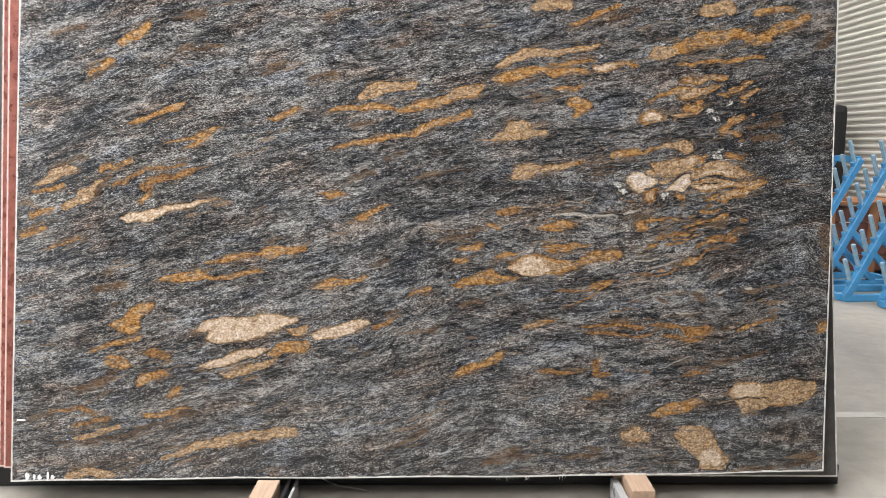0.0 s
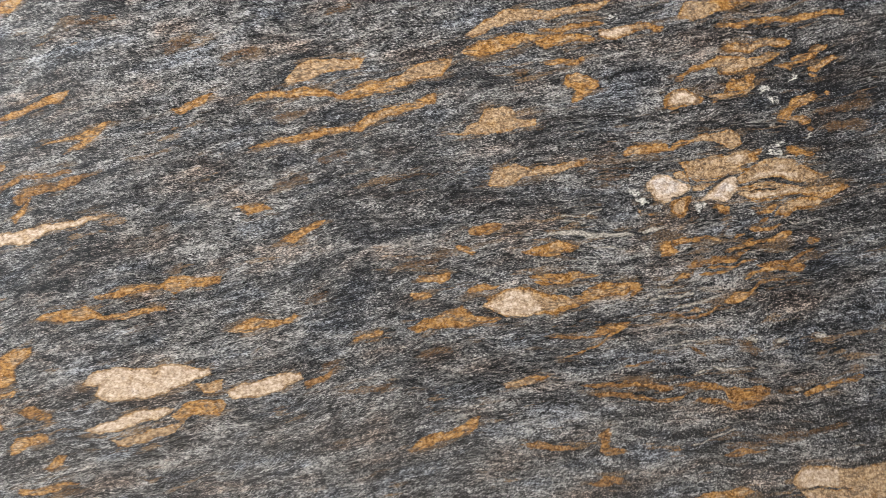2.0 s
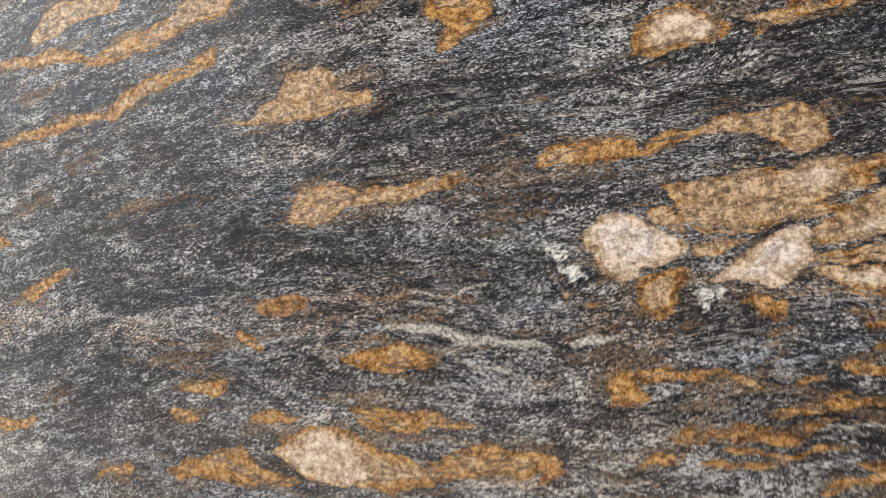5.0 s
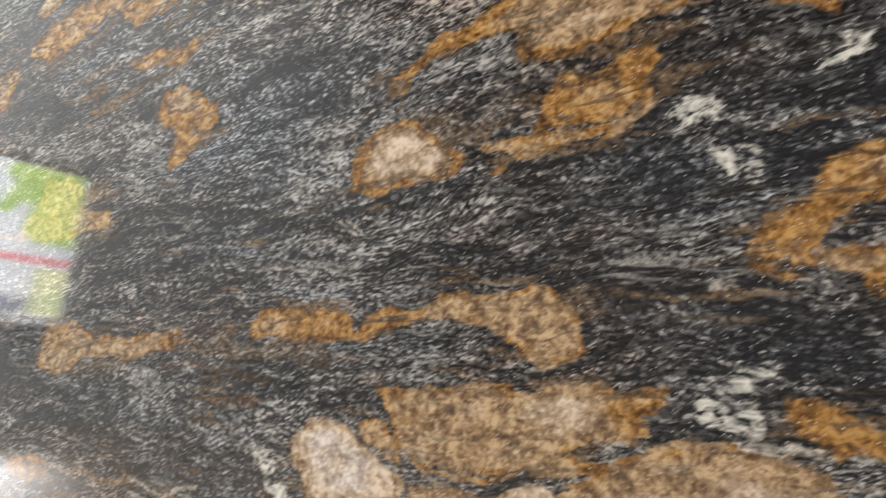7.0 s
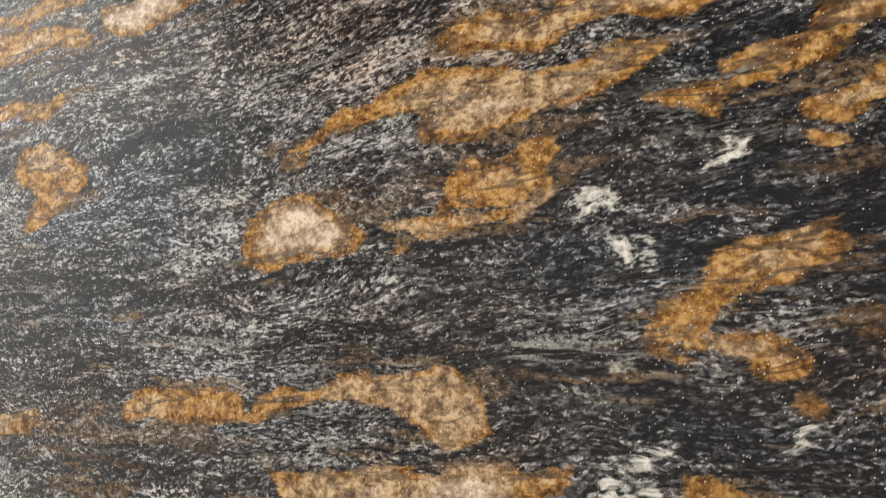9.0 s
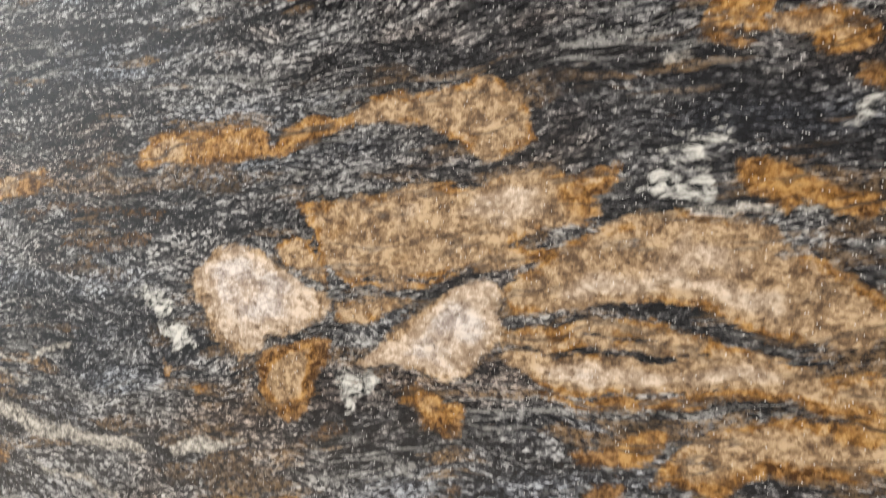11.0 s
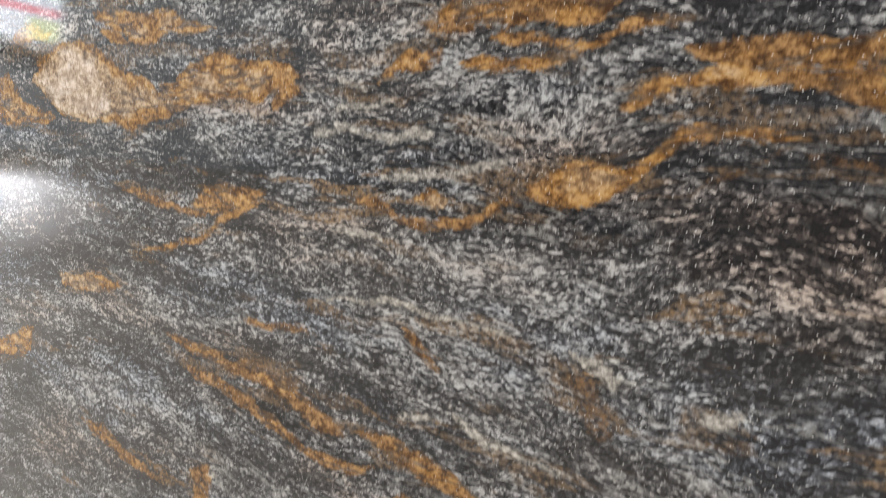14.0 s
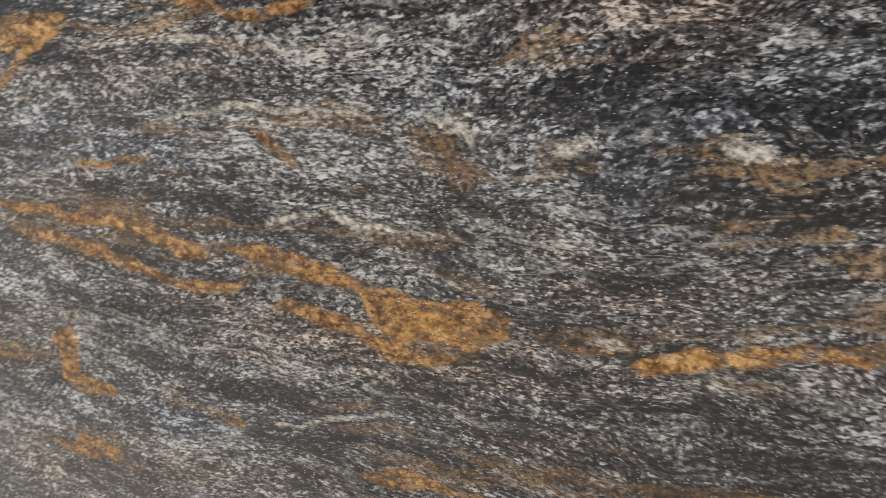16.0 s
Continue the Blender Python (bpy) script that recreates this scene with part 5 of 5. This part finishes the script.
def flow_field():
    """Foliation coordinates: along and across the grain, which bends with the strands."""
    h = 0.02
    nx, nz = int(WIDE / h) + 2, int(TALL / h) + 2
    x, z = np.meshgrid(np.arange(nx) * h, np.arange(nz) * h)
    base = np.radians(13 - 8 * np.clip((x - 1.6) / 1.5, 0, 1) * (z < 1.3))
    c, s = 0.7 * np.cos(2 * base), 0.7 * np.sin(2 * base)
    for ax, az, bx, bz in STRANDS:
        a = math.atan2(bz - az, bx - ax)
        w = min(0.2, math.hypot(bx - ax, bz - az)) / 0.1
        g = w * np.exp(-((x - (ax + bx) / 2) ** 2 + (z - (az + bz) / 2) ** 2) / (2 * 0.085 ** 2))
        c += g * math.cos(2 * a)
        s += g * math.sin(2 * a)
    th = 0.5 * np.arctan2(s, c)
    th = np.clip(th, -1.0, 1.0)

    def integrate(px, pz):
        # least squares potential of a vector field, by cosine sums
        div = np.zeros_like(px)
        ex, ez = (px[:, 1:] + px[:, :-1]) / 2, (pz[1:] + pz[:-1]) / 2
        div[:, :-1] += ex
        div[:, 1:] -= ex
        div[:-1] += ez
        div[1:] -= ez
        m = np.block([[div, div[:, ::-1]], [div[::-1], div[::-1, ::-1]]])
        f = np.fft.fft2(m)
        kx = 2 - 2 * np.cos(2 * np.pi * np.arange(2 * nx) / (2 * nx))
        kz = 2 - 2 * np.cos(2 * np.pi * np.arange(2 * nz) / (2 * nz))
        k = kx[None] + kz[:, None]
        k[0, 0] = 1
        f = f / -k
        f[0, 0] = 0
        return np.real(np.fft.ifft2(f))[:nz, :nx] * h

    u, v = integrate(np.cos(th), np.sin(th)), integrate(-np.sin(th), np.cos(th))

    def sample(f):
        i, j = np.clip(GX / h, 0, nx - 1.001), np.clip(GZ / h, 0, nz - 1.001)
        i0, j0 = i.astype(int), j.astype(int)
        a, b = i - i0, j - j0
        return (f[j0, i0] * (1 - a) + f[j0, i0 + 1] * a) * (1 - b) + (f[j0 + 1, i0] * (1 - a) + f[j0 + 1, i0 + 1] * a) * b

    return sample(u), sample(v)


def schist_slab():
    slab = thing("stone_slab", "polished dark grey schist slab with ochre and cream veins, leaning", "stone slab", m=STACK)
    me = bpy.data.meshes.new("polished_face")
    me.vertices.add(NX * NZ)
    co = np.stack([GX, np.zeros_like(GX), GZ], -1).reshape(-1)
    me.vertices.foreach_set("co", co)
    i = np.arange(NX * NZ).reshape(NZ, NX)
    quads = np.stack([i[:-1, :-1], i[:-1, 1:], i[1:, 1:], i[1:, :-1]], -1).reshape(-1)
    me.loops.add(len(quads))
    me.loops.foreach_set("vertex_index", quads)
    me.polygons.add(len(quads) // 4)
    me.polygons.foreach_set("loop_start", np.arange(0, len(quads), 4))
    me.update(calc_edges=True)
    for name, f in (("sd", FIELD_SD), ("tint", FIELD_TINT), ("tone", FIELD_TONE), ("mica", FIELD_MICA), ("wid", FIELD_WID)):
        me.attributes.new(name, "FLOAT", "POINT").data.foreach_set("value", f.astype(np.float32).reshape(-1))
    u, v = flow_field()
    me.attributes.new("flow", "FLOAT_VECTOR", "POINT").data.foreach_set("vector", np.stack([u, v, np.zeros_like(u)], -1).astype(np.float32).reshape(-1))
    me.materials.append(SCHIST)
    face = new("polished_face", me)
    face.parent = slab
    # sawn body behind the face
    bm = bmesh.new()
    xs = np.linspace(0.0005, WIDE - 0.0005, 120)
    rows = []
    for y in (0.002, THICK):
        low = [bm.verts.new((x, y, float(foot_line(x)) + 0.0004)) for x in xs]
        top = [bm.verts.new((x, y, TALL - 0.0005)) for x in xs]
        rows.append((low, top))
    (fl, ft), (bl, bt) = rows
    for k in range(len(xs) - 1):
        bm.faces.new((fl[k + 1], fl[k], bl[k], bl[k + 1]))
        bm.faces.new((ft[k], ft[k + 1], bt[k + 1], bt[k]))
        bm.faces.new((bl[k], bt[k], bt[k + 1], bl[k + 1]))
        bm.faces.new((fl[k], fl[k + 1], ft[k + 1], ft[k]))
    bm.faces.new((fl[0], ft[0], bt[0], bl[0]))
    bm.faces.new((fl[-1], bl[-1], bt[-1], ft[-1]))
    part("sawn_body", bm, GREY_STONE, slab)
    arris(slab, "lower_edge", [(x, float(foot_line(x))) for x in np.linspace(0.0, WIDE, 420)], (0, 1), 0.0052, 3)
    arris(slab, "side_edge", [(0.0, z) for z in np.linspace(0.0, TALL, 260)], (1, 0), 0.0042, 5)
    arris(slab, "side_edge", [(WIDE, z) for z in np.linspace(float(foot_line(WIDE)), TALL, 260)], (-1, 0), 0.0042, 7)
    return slab


def arris(slab, name, line, inward, width, seed):
    """Pale chipped strip along an edge of the polished face, of ragged width."""
    rng = random.Random(seed)
    bm = bmesh.new()
    prev = None
    w = width
    for x, z in line:
        w = 0.6 * w + 0.4 * width * rng.choice((0.35, 0.55, 0.8, 1.0, 1.2, 1.9 if rng.random() < 0.3 else 1.0))
        out = 0.0012
        ring = [bm.verts.new((x - inward[0] * out, THICK, z - inward[1] * out)), bm.verts.new((x - inward[0] * out, -0.0008, z - inward[1] * out)),
                bm.verts.new((x + inward[0] * w, -0.0008, z + inward[1] * w)), bm.verts.new((x + inward[0] * w, 0.001, z + inward[1] * w))]
        if prev:
            for k in range(3):
                bm.faces.new((prev[k], ring[k], ring[k + 1], prev[k + 1]))
        prev = ring
    bmesh.ops.recalc_face_normals(bm, faces=bm.faces)
    part(name, bm, ARRIS, slab, "pale chipped sawn edge")


SLAB = schist_slab()


def filler_drips():
    """White filler run over the lower corner, and a short chalk tick."""
    rng = random.Random(4)
    for x, w, h in ((0.062, 0.016, 0.03), (0.088, 0.010, 0.022), (0.108, 0.016, 0.02), (0.140, 0.010, 0.028), (0.158, 0.014, 0.02)):
        bm = bmesh.new()
        base = float(foot_line(x)) + 0.004
        pts = [bm.verts.new((x + w * 0.5 * math.sin(a) * rng.uniform(0.7, 1.2), -0.0016, base + h * (0.5 - 0.5 * math.cos(a)) * rng.uniform(0.8, 1.1))) for a in np.linspace(0, 2 * math.pi, 12, endpoint=False)]
        f = bm.faces.new(pts)
        made = bmesh.ops.extrude_face_region(bm, geom=[f])
        bmesh.ops.translate(bm, verts=[v for v in made["geom"] if isinstance(v, bmesh.types.BMVert)], vec=(0, 0.0012, 0))
        bmesh.ops.recalc_face_normals(bm, faces=bm.faces)
        part("filler_drip", bm, CHALK, SLAB, "white dried filler drip")
    part("chalk_tick", box(0.018, -0.0012, 0.236, 0.05, -0.0004, 0.241, 0.0003), CHALK, SLAB, "short white chalk tick")


filler_drips()


# ---- slabs stacked behind ----
def back_slab(label, outline, y, thick, face_mat, edge_mat):
    """A flat slab of the stack, from its outline in the stack's plane."""
    ob = thing("stone_slab", label, "stone slab", "slabs in the leaning stack", STACK)
    for name, mat, y0, y1, grow in (("slab_face", face_mat, y, y + thick, 0.0), ("sawn_edge", edge_mat, y + 0.002, y + thick - 0.002, 0.007)):
        bm = bmesh.new()
        cx, cz = sum(p[0] for p in outline) / len(outline), sum(p[1] for p in outline) / len(outline)
        ring = [(x + math.copysign(grow, x - cx), z + math.copysign(grow, z - cz)) for x, z in outline]
        a = [bm.verts.new((x, y0, z)) for x, z in ring]
        b = [bm.verts.new((x, y1, z)) for x, z in ring]
        bm.faces.new(a)
        bm.faces.new(b[::-1])
        for k in range(len(a)):
            bm.faces.new((a[k], b[k], b[(k + 1) % len(a)], a[(k + 1) % len(a)]))
        bmesh.ops.recalc_face_normals(bm, faces=bm.faces)
        part(name, bm, mat, ob)
    return ob


back_slab("dark grey stone slab with pale sawn edge behind the schist", [(0.05, 0.03), (3.172, 0.095), (3.112, 1.2), (3.08, 1.95), (0.05, 1.95)], 0.03, 0.02, GREY_STONE, ARRIS)
back_slab("red granite slab with pink sawn edge in the stack", [(-0.058, 0.04), (2.9, 0.12), (2.9, 1.9), (-0.072, 1.95)], 0.06, 0.02, RED_STONE, PINK_EDGE)
back_slab("red granite slab with pink sawn edge in the stack", [(-0.096, 0.035), (2.88, 0.12), (2.88, 1.9), (-0.112, 1.95)], 0.09, 0.02, RED_STONE, PINK_EDGE)
back_slab("dark grey stone slab standing at the back of the stack", [(-0.62, 0.03), (2.7, 0.12), (2.7, 1.9), (-0.62, 1.92)], 0.125, 0.02, GREY_STONE, ARRIS)


def stack_rack():
    rack = thing("slab_rack", "black leaning rack under the slab stack, its beam filling the shaded gap", "rack")
    # black beam fills the dark strip under the stack, its shade included
    part("base_beam", box(-0.55, 0.165, 0.004, 3.26, 0.62, 0.088, 0.006), BLACK, rack)
    for x in (0.25, 2.75):
        part("upright", bar((x, 0.30, 0.085), (x, 0.60, 2.0), 0.08, 0.06), BLACK, rack)
        part("foot", box(x - 0.05, 0.62, 0.0, x + 0.05, 1.1, 0.08, 0.005), BLACK, rack)
        part("brace", bar((x, 1.05, 0.07), (x, 0.56, 1.7), 0.05, 0.05), BLACK, rack)
    return rack


stack_rack()


def bearer(x, top, front, wide, skew, label):
    ob = thing("timber_bearer", label, "timber block", "timber bearers under the slab")
    bm = box(-wide / 2, 0.0, 0.0, wide / 2, 0.30, top, 0.004)
    part("timber", bm, TIMBER, ob)
    ob.matrix_world = pose(x, front, 0, 0, 0, skew)
    return ob


bearer(0.985, 0.107, -0.30, 0.085, 0, "pale sawn timber bearer on the concrete floor under the slab")
bearer(2.385, 0.124, -0.13, 0.085, 0, "pale sawn timber bearer with rough end grain under the slab")


def side_board(x, y0, y1, z1, wide, material, label):
    ob = thing("side_board", label, "board")
    part("board", box(x - wide / 2, y0, 0.0, x + wide / 2, y1, z1, 0.003), material, ob)
    return ob


side_board(1.052, -0.30, 0.10, 0.082, 0.016, BLACK, "thin dark steel strip standing beside the timber bearer")
side_board(1.076, -0.30, 0.08, 0.070, 0.012, FILM, "thin grey plastic strip standing beside the timber bearer")
side_board(2.318, -0.30, 0.05, 0.088, 0.030, FILM, "worn grey-white board on edge beside the timber bearer")


def mesh_fringe(x0, x1, count, seed):
    """Frayed glass-fibre backing mesh hanging below the slab's lower edge."""
    rng = random.Random(seed)
    for _ in range(count):
        x = rng.uniform(x0, x1)
        z, drop, slant = float(foot_line(x)) + 0.002, rng.uniform(0.006, 0.020), rng.uniform(-0.012, 0.012)
        bm = rod((x, 0.010, z), (x + slant * 0.4, 0.008, z - drop * 0.6), 0.0007, sides=5)
        rod((x + slant * 0.4, 0.008, z - drop * 0.6), (x + slant, 0.004, z - drop), 0.0005, bm, 5)
        part("fibre", bm, CHALK, SLAB, "frayed white glass fibre")


mesh_fringe(1.84, 1.98, 16, 2)
mesh_fringe(2.10, 2.14, 4, 3)
mesh_fringe(2.62, 2.72, 4, 5)


# ---- unseen glowing panels, added above the fill lamps ----
def fill_panel(x, y, sx, sy):
    n = Nodes("added_glow_sheet", 0.6)
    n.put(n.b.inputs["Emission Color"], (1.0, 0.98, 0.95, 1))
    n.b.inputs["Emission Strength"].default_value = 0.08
    ob = part("fill_panel", box(x - sx / 2, y - sy / 2, ROOF - 0.014, x + sx / 2, y + sy / 2, ROOF - 0.004, 0.002), n.done((0.8, 0.8, 0.78)))
    tagged(ob, "unseen glowing white sheet added above a fill lamp", "roof light", kind="structure")


fill_panel(-1.6, -3.0, 1.1, 6.1)
fill_panel(1.2, -1.0, 2.5, 1.1)
fill_panel(5.6, 4.5, 1.3, 4.1)


# ---- view out of the window ----
def outside():
    n = Nodes("outdoor_distance", 1.0)
    o = n.node("ShaderNodeTexCoord").outputs["Object"]
    sep = n.node("ShaderNodeSeparateXYZ", {"Vector": o})
    y, z = sep.outputs[1], sep.outputs[2]
    leaf = n.noise(n.coord((0.8, 0.8, 0.8)), 1, 5, 0.6)
    lit = n.noise(n.coord((2.6, 2.6, 2.6)), 1, 4, 0.6)
    green = n.ramp(lit, (0.35, (0.40, 0.62, 0.16)), (0.65, (0.74, 0.97, 0.36)))
    tree = n.math("MULTIPLY", n.step(n.math("ADD", leaf, n.step(y, -6.9, -8.0, -0.06, 0.12)), 0.47, 0.53), n.math("MULTIPLY", n.step(z, 1.9, 2.2), n.step(z, 4.1, 3.7)))
    col = n.mix(tree, (0.93, 0.98, 1.06), green)
    col = n.mix(n.math("MULTIPLY", n.step(z, 1.55, 1.6), n.step(z, 1.78, 1.72)), col, (1.0, 0.40, 0.45))
    low = n.mix(n.step(y, -7.7, -8.0), n.mix(n.step(z, 0.9, 0.7), (0.9, 0.93, 1.0), (0.35, 0.38, 0.45)), (0.85, 0.92, 0.55))
    col = n.mix(n.step(z, 1.52, 1.48), col, low)
    n.put(n.b.inputs["Emission Color"], col)
    n.b.inputs["Emission Strength"].default_value = 0.36
    mat = n.done((0.0, 0.0, 0.0))
    bm = bmesh.new()
    vs = [bm.verts.new((-15, a, b)) for a, b in ((-16, -0.2), (3, -0.2), (3, 8), (-16, 8))]
    bm.faces.new(vs)
    return tagged(part("backdrop", bm, mat), "bright outdoor distance with green trees and pale sky", "backdrop", kind="structure")


outside().visible_shadow = False


# ---- blue peg racks and goods along the cladding ----
def peg_rack(m, label):
    """Slab transport rack: floor frame, two raked rails, rows of round pegs."""
    ob = thing("peg_rack", label, "slab rack", "blue peg racks", m)
    t = 0.06
    for y in (0.0, 0.42):
        part("base_rail", bar((0, y, 0.03), (1.1, y, 0.03), t, t), BLUE, ob)
        part("raked_rail", bar((0.03, y, 0.05), (0.64, y, 1.22), t, t), BLUE, ob)
        part("prop", bar((0.86, y, 0.05), (0.30, y, 0.57), t * 0.9, t * 0.9), BLUE, ob)
        for k in range(9):
            f = 0.07 + 0.108 * k
            foot = Vector((0.03 + 0.61 * f, y, 0.05 + 1.17 * f))
            peg = part("peg", bar(foot, foot + Vector((-0.10, -0.03, 0.25)), 0.034, 0.028, 0.004), STEEL, ob, "worn pale blue steel peg")
            part("collar", bar(foot + Vector((-0.01, 0, 0.01)), foot + Vector((-0.03, 0, 0.055)), 0.05, 0.05), BLUE, peg)
    for x in (0.0, 1.1):
        part("cross_rail", bar((x, 0.03, 0.032), (x, 0.39, 0.032), t * 0.96, t * 0.9), BLUE, ob)
    part("top_rail", bar((0.645, 0.03, 1.22), (0.645, 0.39, 1.22), t * 0.96, t * 0.96), BLUE, ob)
    return ob


rack_a = peg_rack(pose(5.16, 3.66, 0, 0, 0, 4), "blue enamelled steel peg rack standing on the concrete floor")
copy_thing(rack_a, pose(5.40, 3.05, 0, 0, 0, 4))
copy_thing(rack_a, pose(4.98, 4.32, 0.0, 0, 0, 4))


def crate():
    ob = thing("wooden_crate", "orange-brown boarded wooden crate behind the blue racks", "crate", m=pose(5.68, 4.95, 0))
    for k in range(4):
        part("board", box(0, 0, 0.05 + 0.17 * k, 0.9, 0.02, 0.21 + 0.17 * k, 0.003), RUST_BOX, ob)
        part("board", box(-0.02, 0.002, 0.05 + 0.17 * k, 0.0, 0.6, 0.21 + 0.17 * k, 0.003), RUST_BOX, ob)
    for x in (-0.05, 0.40):
        part("post", box(x, -0.035, 0.0, x + 0.09, -0.001, 0.74, 0.004), CRATE_WOOD, ob)
    part("lid", box(-0.06, -0.05, 0.741, 0.93, 0.62, 0.775, 0.005), CRATE_WOOD, ob)
    return ob


crate()


def offcut():
    ob = thing("timber_offcut", "short orange-brown timber offcut lying on the crate", "timber block")
    part("timber", box(5.74, 4.97, 0.7755, 5.86, 5.10, 0.86, 0.006), CRATE_WOOD, ob)


offcut()


def black_machine():
    """Tall black rubber-buffered housing with a toothed side."""
    ob = thing("machine_housing", "tall matt black machine housing with toothed rubber side", "machine", m=pose(5.44, 5.65, 0))
    part("housing", box(0, 0, 0.0, 0.75, 0.5, 1.80, 0.09), BLACK, ob, smooth=False)
    part("cap", box(-0.02, 0.1, 1.80, 0.50, 0.4, 1.89, 0.01), BLACK, ob)
    for k in range(14):
        part("rubber_tooth", box(-0.04, 0.05, 0.5 + 0.085 * k, 0.01, 0.45, 0.545 + 0.085 * k, 0.01), BLACK, ob)
    return ob


black_machine()


def strap_end():
    """A strip of grey plastic film hanging out beneath the slab."""
    bm = bmesh.new()
    prev = None
    for k in range(14):
        f = k / 13
        x, y, z = 1.07 + 0.30 * f, 0.06 + 0.02 * math.sin(5 * f), 0.118 - 0.085 * f ** 0.6 + 0.008 * math.sin(9 * f)
        w = 0.022 * (1 - 0.8 * f)
        ring = [bm.verts.new((x, y - w, z + w * 0.6)), bm.verts.new((x, y + w, z - w * 0.3)), bm.verts.new((x, y + w, z - w * 0.3 - 0.002)), bm.verts.new((x, y - w, z + w * 0.6 - 0.002))]
        if prev:
            for q in range(4):
                bm.faces.new((prev[q], ring[q], ring[(q + 1) % 4], prev[(q + 1) % 4]))
        prev = ring
    bmesh.ops.recalc_face_normals(bm, faces=bm.faces)
    tagged(part("plastic_film", bm, FILM, smooth=True), "torn grey plastic film strip hanging under the slab", "plastic film")


strap_end()
